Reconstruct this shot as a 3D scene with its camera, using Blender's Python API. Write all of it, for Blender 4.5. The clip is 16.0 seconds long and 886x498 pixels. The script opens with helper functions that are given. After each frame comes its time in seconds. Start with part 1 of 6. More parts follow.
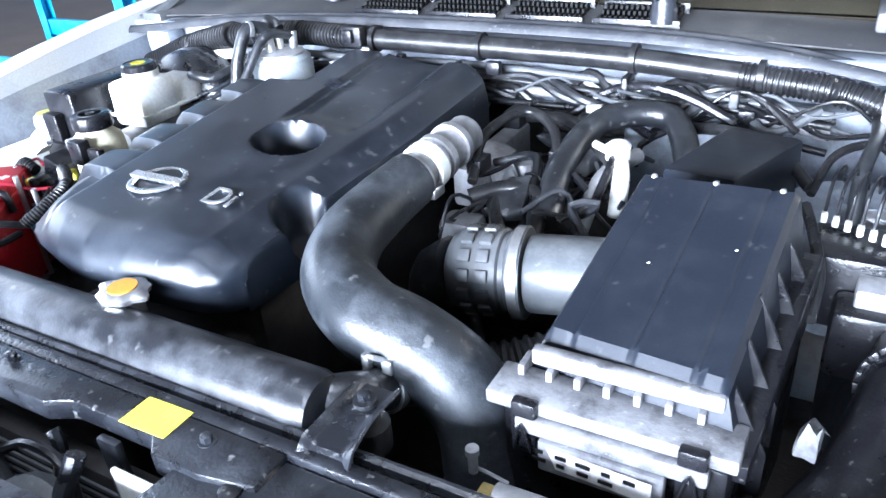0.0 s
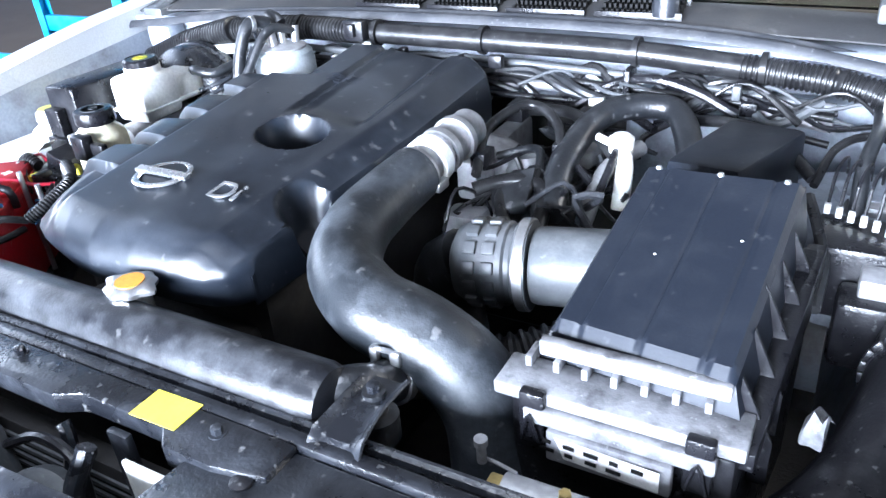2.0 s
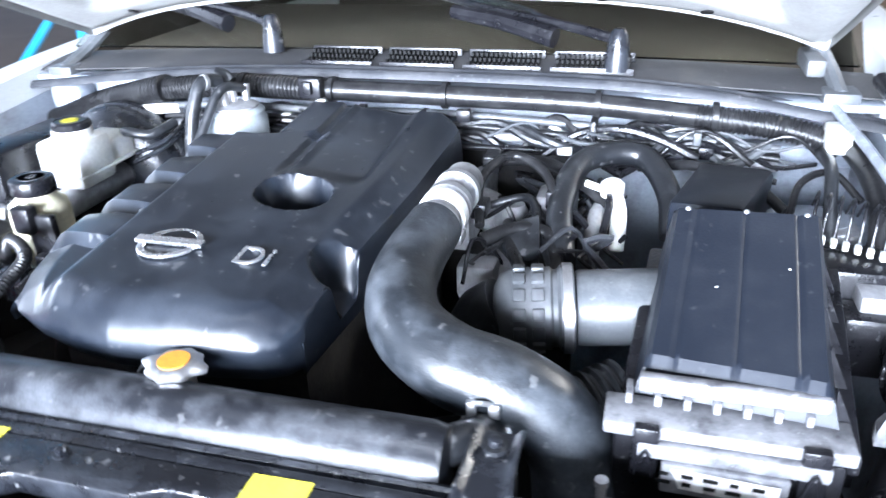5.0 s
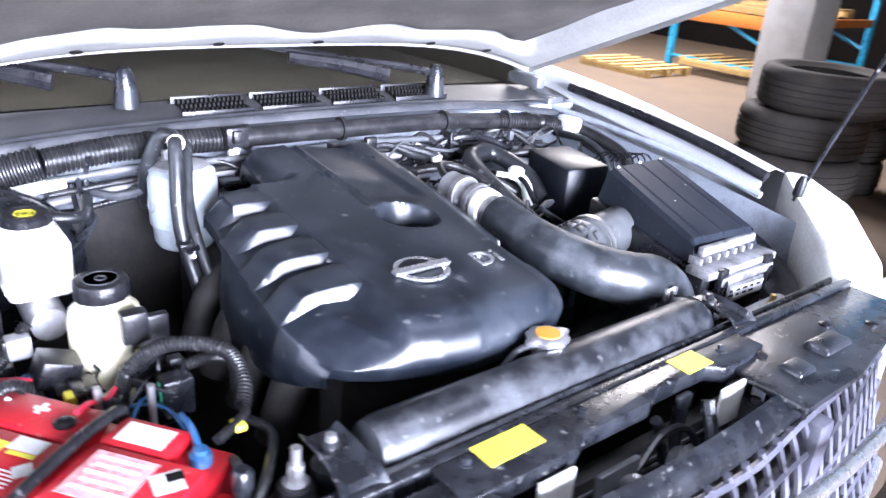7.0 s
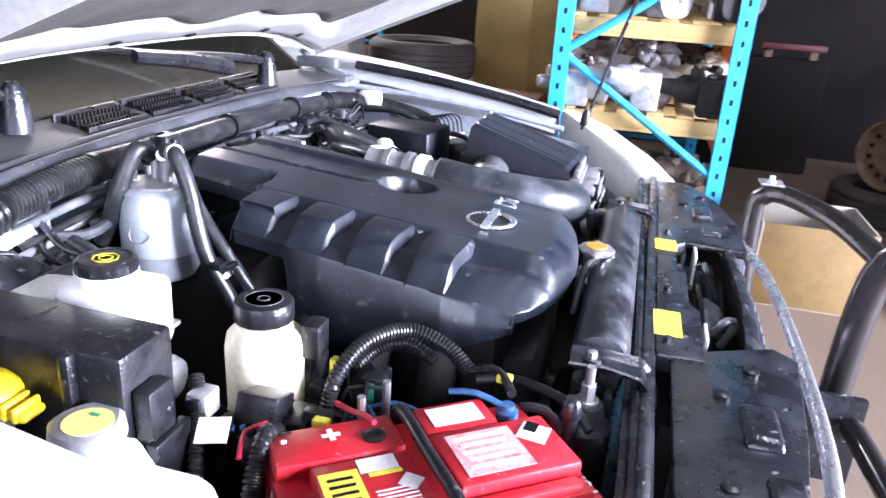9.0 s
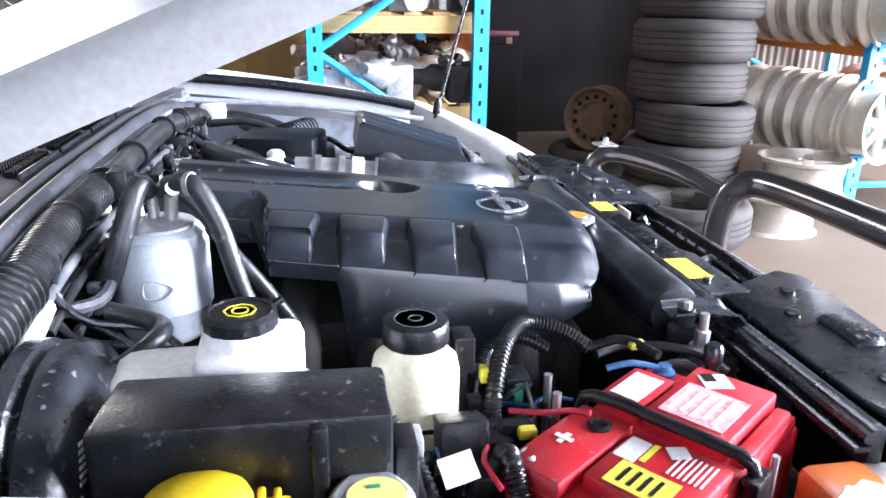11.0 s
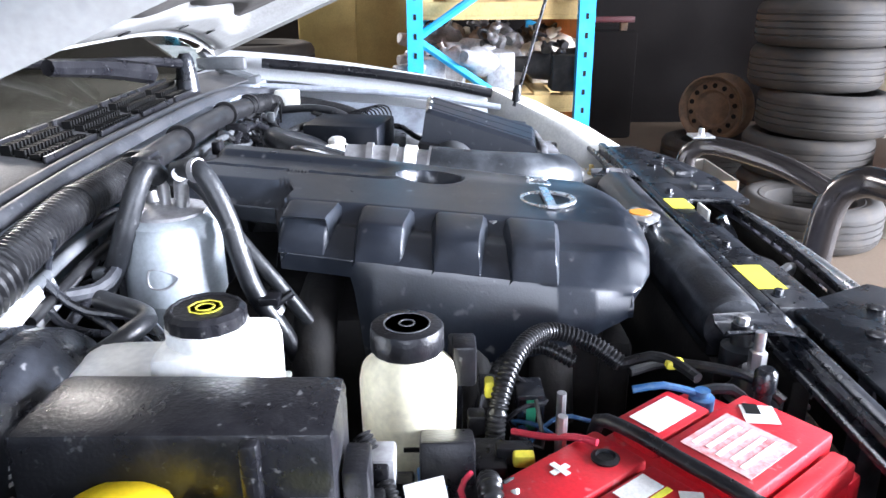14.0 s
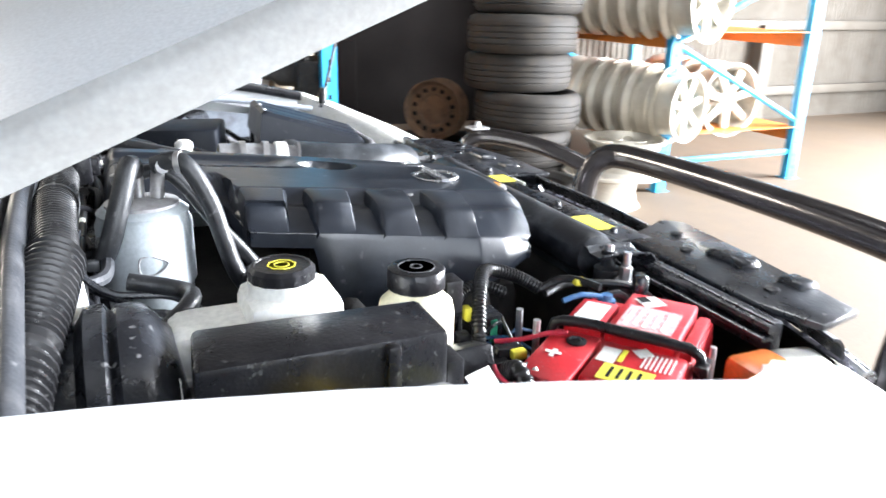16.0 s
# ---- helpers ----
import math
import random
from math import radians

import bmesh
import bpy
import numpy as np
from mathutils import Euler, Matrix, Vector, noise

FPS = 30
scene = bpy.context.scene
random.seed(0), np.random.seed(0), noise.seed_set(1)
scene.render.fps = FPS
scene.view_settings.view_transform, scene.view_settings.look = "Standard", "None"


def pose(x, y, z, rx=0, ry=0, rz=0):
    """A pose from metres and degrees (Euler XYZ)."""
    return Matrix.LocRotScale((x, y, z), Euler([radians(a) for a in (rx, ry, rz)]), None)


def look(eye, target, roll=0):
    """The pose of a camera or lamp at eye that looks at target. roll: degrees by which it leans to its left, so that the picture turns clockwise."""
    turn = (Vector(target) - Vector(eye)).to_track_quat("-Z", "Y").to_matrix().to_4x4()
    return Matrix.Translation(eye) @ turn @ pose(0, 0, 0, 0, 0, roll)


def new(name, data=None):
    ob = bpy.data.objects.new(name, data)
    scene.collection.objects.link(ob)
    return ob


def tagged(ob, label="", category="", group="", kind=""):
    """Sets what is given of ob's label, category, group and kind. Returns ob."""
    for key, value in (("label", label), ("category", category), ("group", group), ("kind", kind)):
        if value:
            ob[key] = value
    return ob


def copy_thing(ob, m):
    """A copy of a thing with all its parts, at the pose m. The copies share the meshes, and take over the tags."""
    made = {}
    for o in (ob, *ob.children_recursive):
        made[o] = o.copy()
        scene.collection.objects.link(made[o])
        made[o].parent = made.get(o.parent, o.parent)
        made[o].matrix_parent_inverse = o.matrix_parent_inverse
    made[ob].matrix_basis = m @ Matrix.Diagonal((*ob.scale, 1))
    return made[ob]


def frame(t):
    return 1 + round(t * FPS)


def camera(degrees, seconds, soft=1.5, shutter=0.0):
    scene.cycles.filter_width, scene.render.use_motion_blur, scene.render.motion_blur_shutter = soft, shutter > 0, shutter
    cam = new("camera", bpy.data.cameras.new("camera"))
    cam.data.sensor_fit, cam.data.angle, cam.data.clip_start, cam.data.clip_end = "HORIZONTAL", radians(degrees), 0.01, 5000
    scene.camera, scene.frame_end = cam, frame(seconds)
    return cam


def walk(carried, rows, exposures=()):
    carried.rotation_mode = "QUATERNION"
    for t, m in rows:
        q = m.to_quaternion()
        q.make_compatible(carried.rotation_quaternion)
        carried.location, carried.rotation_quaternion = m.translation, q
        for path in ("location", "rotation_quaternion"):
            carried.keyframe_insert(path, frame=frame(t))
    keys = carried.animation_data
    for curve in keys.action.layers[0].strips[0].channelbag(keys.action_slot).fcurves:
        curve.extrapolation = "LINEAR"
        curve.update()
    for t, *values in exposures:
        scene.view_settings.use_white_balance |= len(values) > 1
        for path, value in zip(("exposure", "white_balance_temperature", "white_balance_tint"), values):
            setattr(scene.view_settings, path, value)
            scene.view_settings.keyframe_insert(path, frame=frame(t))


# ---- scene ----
cam = camera(61.6, 16.0, shutter=0.5)
PATH = [
    (0, (0.77, -0.4, 1.478), (-0.137, 1.095, 0.508), -4.7),
    (0.5, (0.775, -0.401, 1.484), (-0.113, 1.109, 0.52), -4.6),
    (1, (0.765, -0.405, 1.482), (-0.121, 1.102, 0.51), -4.5),
    (1.5, (0.761, -0.406, 1.479), (-0.131, 1.09, 0.496), -5.1),
    (2, (0.764, -0.409, 1.478), (-0.136, 1.083, 0.496), -4.9),
    (2.5, (0.768, -0.409, 1.483), (-0.124, 1.095, 0.512), -5.2),
    (3, (0.772, -0.417, 1.489), (-0.113, 1.098, 0.529), -5.2),
    (3.5, (0.779, -0.427, 1.492), (-0.109, 1.097, 0.55), -5.3),
    (4, (0.778, -0.438, 1.497), (-0.116, 1.088, 0.564), -5.4),
    (4.5, (0.714, -0.455, 1.497), (-0.122, 1.104, 0.564), -4.8),
    (4.7, (0.648, -0.48, 1.494), (-0.078, 1.157, 0.605), -3.4),
    (6.8, (-0.583, -0.587, 1.541), (0.498, 0.905, 0.763), 4.1),
    (7, (-0.683, -0.554, 1.536), (0.496, 0.866, 0.765), 4.9),
    (7.5, (-0.834, -0.378, 1.503), (0.576, 0.86, 0.809), 1.9),
    (8, (-0.927, -0.216, 1.468), (0.611, 0.809, 0.703), 2.5),
    (8.5, (-1.072, -0.084, 1.461), (0.656, 0.608, 0.728), 3.5),
    (9, (-1.193, 0.024, 1.457), (0.624, 0.481, 0.756), 3.7),
    (9.2, (-1.196, 0.061, 1.451), (0.639, 0.449, 0.757), 3.9),
    (11.3, (-1.166, 0.541, 1.394), (0.688, 0.181, 0.735), 0.6),
    (11.5, (-1.126, 0.478, 1.383), (0.755, 0.308, 0.724), 0.5),
    (12, (-1.084, 0.398, 1.366), (0.78, 0.369, 0.642), -1.3),
    (12.5, (-1.089, 0.389, 1.363), (0.767, 0.349, 0.62), -1.4),
    (13, (-1.095, 0.383, 1.376), (0.768, 0.326, 0.651), -1.1),
    (13.5, (-1.094, 0.383, 1.376), (0.773, 0.354, 0.66), -1.3),
    (14, (-1.111, 0.395, 1.39), (0.768, 0.374, 0.705), -0.4),
    (14.5, (-1.128, 0.434, 1.389), (0.756, 0.352, 0.722), -0.3),
    (15, (-1.151, 0.518, 1.393), (0.713, 0.262, 0.714), 1.2),
    (15.5, (-1.212, 0.61, 1.399), (0.606, 0.116, 0.729), 2.0),
    (16, (-1.249, 0.739, 1.396), (0.475, -0.032, 0.739), 1.3),
]
walk(cam, [(t, look(eye, aim, roll)) for t, eye, aim, roll in PATH], [(0.0, 1.17, 5600, 13), (4.7, 1.18, 5720, 13), (7.0, 1.02, 5800, 23), (8.0, 1.06, 5850, 24), (8.5, 1.15, 5880, 24), (9.0, 1.07, 5900, 27), (11.5, 1.05, 5950, 19), (15.0, 1.06, 6100, 15), (16.0, 1.25, 6450, 12)])

# ---- world and light ----
world = bpy.data.worlds.new("world")
scene.world = world
world.use_nodes = True
wn = world.node_tree
sky = wn.nodes.new("ShaderNodeTexSky")
sky.sky_type = "NISHITA"
sky.sun_disc = False
sky.sun_elevation = radians(40)
sky.sun_rotation = radians(200)
wn.links.new(sky.outputs[0], wn.nodes["Background"].inputs[0])
wn.nodes["Background"].inputs[1].default_value = 0.1


def area(name, eye, target, sx, sy, watts, col):
    d = bpy.data.lights.new(name, "AREA")
    d.shape, d.size, d.size_y, d.energy, d.color = "RECTANGLE", sx, sy, watts, col
    o = new(name, d)
    o.matrix_world = look(eye, target)
    return o


area("door_daylight", (-0.8, -8.8, 2.4), (-0.8, 0.0, 1.5), 6.4, 3.8, 4300, (0.90, 0.95, 1.0))
area("side_daylight", (-4.9, 0.5, 2.3), (0.0, 0.5, 1.0), 3.0, 2.2, 90, (0.90, 0.95, 1.0))
# Added overhead fill; the ceiling above it has no skylight.
area("roof_fill", (0.5, -1.2, 4.75), (0.5, -1.2, 0.0), 3.0, 0.8, 75, (0.93, 0.97, 1.0))
# Added warm fill under the closed roof, brightening the far floor and rack.
area("back_fill", (7.5, 6.0, 4.6), (7.5, 5.5, 0.0), 3.0, 3.0, 700, (1.0, 0.93, 0.8))

# ---- materials ----
MATS = {}


def mat(name, col, rough=0.5, metal=0.0, grime=0.25, scale=14.0, bump=0.15, dirt=None, fine=180.0, spec=0.5, trans=0.0, spot=0.0):
    """A surface with broad stains, fine grain and a little relief."""
    if name in MATS:
        return MATS[name]
    m = bpy.data.materials.new(name)
    MATS[name] = m
    m.use_nodes = True
    nt = m.node_tree
    b = nt.nodes["Principled BSDF"]
    L = nt.links.new
    tc = nt.nodes.new("ShaderNodeTexCoord")
    n1 = nt.nodes.new("ShaderNodeTexNoise")
    n1.inputs["Scale"].default_value, n1.inputs["Detail"].default_value, n1.inputs["Roughness"].default_value = scale, 6, 0.65
    n2 = nt.nodes.new("ShaderNodeTexNoise")
    n2.inputs["Scale"].default_value, n2.inputs["Detail"].default_value = fine, 3
    L(tc.outputs["Object"], n1.inputs["Vector"])
    L(tc.outputs["Object"], n2.inputs["Vector"])
    ramp = nt.nodes.new("ShaderNodeValToRGB")
    ramp.color_ramp.elements[0].position, ramp.color_ramp.elements[1].position = 0.46, 0.70
    L(n1.outputs[0], ramp.inputs[0])
    k = nt.nodes.new("ShaderNodeMath")
    k.operation = "MULTIPLY"
    k.inputs[1].default_value = grime
    L(ramp.outputs[0], k.inputs[0])
    mix = nt.nodes.new("ShaderNodeMix")
    mix.data_type = "RGBA"
    d = dirt or [c * 0.45 + 0.02 for c in col]
    mix.inputs[6].default_value, mix.inputs[7].default_value = (*col, 1), (*d, 1)
    L(k.outputs[0], mix.inputs[0])
    mix2 = nt.nodes.new("ShaderNodeMix")
    mix2.data_type, mix2.blend_type = "RGBA", "MULTIPLY"
    mix2.inputs[0].default_value = 0.35
    gr = nt.nodes.new("ShaderNodeMapRange")
    gr.inputs[1].default_value, gr.inputs[2].default_value, gr.inputs[3].default_value, gr.inputs[4].default_value = 0.3, 0.7, 0.65, 1.15
    L(n2.outputs[0], gr.inputs[0])
    L(mix.outputs[2], mix2.inputs[6])
    L(gr.outputs[0], mix2.inputs[7])
    last = mix2.outputs[2]
    if spot:
        v = nt.nodes.new("ShaderNodeTexNoise")
        v.inputs["Scale"].default_value, v.inputs["Detail"].default_value = scale * 5, 2
        L(tc.outputs["Object"], v.inputs["Vector"])
        r3 = nt.nodes.new("ShaderNodeValToRGB")
        r3.color_ramp.elements[0].position, r3.color_ramp.elements[1].position = 0.66, 0.74
        r3.color_ramp.elements[1].color = (spot, spot, spot, 1)
        L(v.outputs[0], r3.inputs[0])
        m3 = nt.nodes.new("ShaderNodeMix")
        m3.data_type = "RGBA"
        m3.inputs[7].default_value = (0.42, 0.42, 0.42, 1)
        L(r3.outputs[0], m3.inputs[0])
        L(last, m3.inputs[6])
        last = m3.outputs[2]
    L(last, b.inputs["Base Color"])
    rr = nt.nodes.new("ShaderNodeMapRange")
    rr.inputs[3].default_value, rr.inputs[4].default_value = max(rough - 0.1, 0.02), min(rough + 0.22, 1)
    L(n1.outputs[0], rr.inputs[0])
    L(rr.outputs[0], b.inputs["Roughness"])
    b.inputs["Metallic"].default_value = metal
    b.inputs["Specular IOR Level"].default_value = spec
    if trans:
        b.inputs["Subsurface Weight"].default_value = trans
        b.inputs["Subsurface Radius"].default_value = (0.02, 0.018, 0.012)
    bp = nt.nodes.new("ShaderNodeBump")
    bp.inputs["Strength"].default_value, bp.inputs["Distance"].default_value = bump, 0.002
    L(n2.outputs[0], bp.inputs["Height"])
    L(bp.outputs[0], b.inputs["Normal"])
    return m


COVER = mat("cover_plastic", (0.008, 0.011, 0.017), 0.27, 0, 0.70, 9, 0.10, (0.036, 0.043, 0.055), 400, 0.72, spot=0.16)
BLACK = mat("black_plastic", (0.008, 0.008, 0.010), 0.24, 0, 0.6, 22, 0.28, (0.026, 0.026, 0.029), 260, 0.36, spot=0.16)
LID = mat("lid_plastic", (0.010, 0.013, 0.020), 0.36, 0, 0.35, 12, 0.08, (0.03, 0.034, 0.042), 300, 0.35, spot=0.05)
RUBBER = mat("hose_rubber", (0.010, 0.011, 0.013), 0.32, 0, 0.65, 14, 0.25, (0.060, 0.064, 0.070), 300, 0.6, spot=0.22)
# Pale blotches are dust, raised further to paint in the hose's broad sheen.
HOSE = mat("dust_and_sheen_rubber", (0.014, 0.017, 0.021), 0.34, 0, 0.8, 11, 0.25, (0.100, 0.110, 0.124), 300, 0.7, spot=0.18)
TANK = mat("dusty_tank_plastic", (0.010, 0.011, 0.014), 0.30, 0, 0.85, 11, 0.2, (0.085, 0.09, 0.10), 300, 0.42, spot=0.14)
LOOM = mat("loom_plastic", (0.011, 0.011, 0.012), 0.26, 0, 0.3, 30, 0.1, (0.07, 0.07, 0.07), 300, 0.42, spot=0.12)
DARK = mat("grimy_engine", (0.010, 0.009, 0.009), 0.7, 0, 0.6, 18, 0.5, (0.05, 0.045, 0.04), 120)
PAINT = mat("silver_white_paint", (0.62, 0.64, 0.66), 0.25, 0, 0.12, 5, 0.02, (0.42, 0.42, 0.41), 300, 0.6)
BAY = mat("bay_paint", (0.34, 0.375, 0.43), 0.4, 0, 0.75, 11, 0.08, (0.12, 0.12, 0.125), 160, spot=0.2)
BLKMET = mat("black_painted_steel", (0.009, 0.010, 0.013), 0.22, 0, 0.75, 13, 0.32, (0.045, 0.050, 0.060), 220, 0.6, spot=0.32)
STEEL = mat("zinc_steel", (0.62, 0.62, 0.63), 0.32, 0.9, 0.4, 30, 0.1, (0.25, 0.24, 0.23), 200)
ALU = mat("cast_aluminium", (0.42, 0.42, 0.43), 0.5, 0.55, 0.6, 20, 0.4, (0.13, 0.12, 0.11), 120)
FILTER = mat("filter_grey", (0.47, 0.52, 0.55), 0.42, 0.25, 0.45, 14, 0.08, (0.24, 0.26, 0.27), 200)
WHITEP = mat("white_plastic", (0.80, 0.80, 0.76), 0.45, 0, 0.35, 12, 0.06, (0.52, 0.51, 0.45), 150, 0.5, 0.15)
CREAM = mat("aged_plastic", (0.72, 0.68, 0.50), 0.45, 0, 0.5, 16, 0.06, (0.38, 0.34, 0.22), 150, 0.5, 0.15)
RED = mat("red_case", (0.55, 0.012, 0.022), 0.38, 0, 0.35, 18, 0.12, (0.36, 0.09, 0.09), 260, 0.5, spot=0.25)
YELLOW = mat("yellow_plastic", (0.88, 0.62, 0.01), 0.4, 0, 0.2, 18, 0.05, (0.55, 0.37, 0.03), 200)
STICK = mat("yellow_sticker", (0.80, 0.72, 0.06), 0.45, 0, 0.15, 20, 0.02, (0.62, 0.56, 0.15), 200)
PAPER = mat("pale_label", (0.78, 0.77, 0.74), 0.5, 0, 0.35, 60, 0.02, (0.45, 0.42, 0.42), 300)
ORANGE = mat("orange_label", (0.72, 0.30, 0.03), 0.4, 0, 0.3, 90, 0.02, (0.45, 0.18, 0.05), 300)
CHROME = mat("chrome_badge", (0.75, 0.76, 0.78), 0.22, 0.85, 0.2, 40, 0.03, (0.4, 0.4, 0.4), 200)
BULL = mat("dark_polished_tube", (0.05, 0.045, 0.045), 0.14, 0.55, 0.25, 8, 0.04, (0.10, 0.09, 0.085), 160, 0.7)
BLUE = mat("blue_rack_paint", (0.02, 0.33, 0.60), 0.4, 0, 0.35, 12, 0.1, (0.10, 0.22, 0.30), 120)
BLUEP = mat("blue_clamp", (0.02, 0.10, 0.25), 0.45, 0, 0.4, 50, 0.2, (0.25, 0.33, 0.36), 200)
GREEN = mat("green_label", (0.03, 0.30, 0.16), 0.45, 0, 0.2, 60, 0.02, None, 300)
REDW = mat("red_wire", (0.50, 0.02, 0.05), 0.4, 0, 0.2, 60, 0.05)
ORBEAM = mat("orange_beam_paint", (0.65, 0.20, 0.03), 0.5, 0, 0.45, 12, 0.1, (0.30, 0.12, 0.05), 120)
WOOD = mat("pale_pallet_wood", (0.52, 0.36, 0.14), 0.7, 0, 0.5, 10, 0.3, (0.26, 0.17, 0.07), 90)
TYRE = mat("tyre_rubber", (0.022, 0.019, 0.016), 0.75, 0, 0.6, 10, 0.5, (0.062, 0.049, 0.036), 160)
RIM = mat("rim_alloy", (0.58, 0.54, 0.46), 0.38, 0.45, 0.5, 9, 0.1, (0.30, 0.24, 0.16), 140)
CONC = mat("workshop_concrete", (0.12, 0.085, 0.055), 0.7, 0, 0.6, 1.6, 0.4, (0.10, 0.08, 0.06), 60)
# Near-black base colour carries the gloom of the unlit shed interior.
WALLM = mat("unlit_shed_black", (0.007, 0.0055, 0.005), 0.95, 0, 0.5, 2.0, 0.3, (0.004, 0.003, 0.003), 40, 0.15)
TIN = mat("corrugated_tin", (0.125, 0.110, 0.090), 0.6, 0.2, 0.7, 2.5, 0.2, (0.075, 0.060, 0.044), 60)
TAN = mat("tan_cabinet_paint", (0.42, 0.31, 0.10), 0.6, 0, 0.4, 4, 0.1, (0.25, 0.18, 0.06), 90)
COL = mat("white_column_paint", (0.66, 0.70, 0.74), 0.6, 0, 0.4, 4, 0.1, (0.35, 0.35, 0.34), 80)
RUST = mat("rusty_cast_iron", (0.16, 0.10, 0.06), 0.75, 0.2, 0.7, 12, 0.6, (0.05, 0.04, 0.035), 90)
PAD = mat("bonnet_pad_felt", (0.050, 0.044, 0.039), 0.95, 0, 0.6, 9, 0.6, (0.095, 0.085, 0.075), 120)
DASH = mat("dashboard_brown", (0.030, 0.021, 0.011), 0.7, 0, 0.4, 6, 0.2, (0.045, 0.033, 0.018), 120)
GRILLE = mat("dusty_grille_plastic", (0.085, 0.085, 0.11), 0.4, 0, 0.6, 16, 0.2, (0.20, 0.20, 0.23), 200)
GREYP = mat("grey_plastic", (0.075, 0.08, 0.085), 0.36, 0, 0.6, 16, 0.2, (0.17, 0.17, 0.175), 200, spot=0.12)
COWL = mat("cowl_plastic", (0.050, 0.050, 0.052), 0.5, 0, 0.6, 8, 0.2, (0.10, 0.096, 0.09), 200, 0.3, spot=0.1)
SEAL = mat("seal_rubber", (0.030, 0.032, 0.037), 0.42, 0, 0.6, 20, 0.3, (0.080, 0.080, 0.084), 200, 0.4, spot=0.15)
AMBER = mat("amber_lens", (0.75, 0.20, 0.05), 0.25, 0, 0.2, 20, 0.05)
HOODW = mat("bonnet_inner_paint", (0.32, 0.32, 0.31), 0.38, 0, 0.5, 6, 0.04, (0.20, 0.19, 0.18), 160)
INK = mat("dark_print", (0.004, 0.004, 0.004), 0.6, 0, 0.1, 60, 0.0, None, 180, 0.2)
DUST = mat("dusty_pale_plastic", (0.22, 0.22, 0.23), 0.6, 0, 0.95, 26, 0.4, (0.05, 0.05, 0.055), 120, 0.3, spot=0.5)
GLASS = bpy.data.materials.new("clear_glass")
GLASS.use_nodes = True
_g = GLASS.node_tree.nodes["Principled BSDF"]
_g.inputs["Base Color"].default_value, _g.inputs["Roughness"].default_value, _g.inputs["Transmission Weight"].default_value = (0.72, 0.76, 0.72, 1), 0.03, 1.0

# ---- makers ----
ORIGIN = {}


def finish(name, bm, material, at=(0, 0, 0), smooth=True):
    bmesh.ops.recalc_face_normals(bm, faces=bm.faces)
    bmesh.ops.translate(bm, verts=bm.verts, vec=-Vector(at))
    me = bpy.data.meshes.new(name)
    bm.to_mesh(me)
    bm.free()
    me.materials.append(material)
    if smooth:
        me.polygons.foreach_set("use_smooth", [True] * len(me.polygons))
        me.set_sharp_from_angle(angle=radians(38))
    return me


def thing(name, at, label, category, group="", kind="", shift=(0, 0, 0)):
    """An Empty at a thing's base, to carry its parts; shift moves the whole thing from where its parts are drawn."""
    o = new(name)
    o.empty_display_size = 0.05
    o.location = Vector(at) + Vector(shift)
    ORIGIN[o] = Vector(at)
    return tagged(o, label, category, group, kind)


def solo(name, bm, material, label, category, group="", kind="", smooth=True):
    """A thing of one mesh, its origin at the middle of its base."""
    bb = [v.co for v in bm.verts]
    at = Vector(((min(v.x for v in bb) + max(v.x for v in bb)) / 2, (min(v.y for v in bb) + max(v.y for v in bb)) / 2, min(v.z for v in bb)))
    o = new(name, finish(name, bm, material, at, smooth))
    o.location = at
    ORIGIN[o] = at
    return tagged(o, label, category, group, kind)


def part(name, bm, material, parent, label="", smooth=True):
    o = new(name, finish(name, bm, material, ORIGIN[parent], smooth))
    o.parent = parent
    ORIGIN[o] = ORIGIN[parent]
    return tagged(o, label)


def parts(name, bms, material, parent, label=""):
    """Alike parts, each a mesh of its own."""
    for b in bms:
        part(name, b, material, parent, label)


def join(*bms):
    out = bms[0]
    for b in bms[1:]:
        me = bpy.data.meshes.new("t")
        b.to_mesh(me)
        b.free()
        out.from_mesh(me)
        bpy.data.meshes.remove(me)
    return out


def box(x0, x1, y0, y1, z0, z1, bev=0.004, m=None, taper=0.0):
    """A bevelled block; taper narrows its top."""
    bm = bmesh.new()
    bmesh.ops.create_cube(bm, size=1)
    for v in bm.verts:
        k = 1 - taper if v.co.z > 0 else 1
        v.co = Vector(((x0 + x1) / 2 + v.co.x * k * (x1 - x0), (y0 + y1) / 2 + v.co.y * k * (y1 - y0), (z0 + z1) / 2 + v.co.z * (z1 - z0)))
    if bev:
        bmesh.ops.bevel(bm, geom=bm.edges[:], offset=bev, segments=2, affect="EDGES", profile=0.5)
    if m is not None:
        bm.transform(m)
    return bm


def prism(poly, z0, z1, bev=0.003, zs=None):
    """An upright block over an outline; zs gives each corner's top height."""
    bm = bmesh.new()
    lo = [bm.verts.new((x, y, z0)) for x, y in poly]
    hi = [bm.verts.new((x, y, zs[i] if zs else z1)) for i, (x, y) in enumerate(poly)]
    n = len(poly)
    bm.faces.new(lo[::-1])
    bm.faces.new(hi)
    for i in range(n):
        bm.faces.new((lo[i], lo[(i + 1) % n], hi[(i + 1) % n], hi[i]))
    if bev:
        bmesh.ops.recalc_face_normals(bm, faces=bm.faces)
        bmesh.ops.bevel(bm, geom=bm.edges[:], offset=bev, segments=2, affect="EDGES", profile=0.5)
    return bm


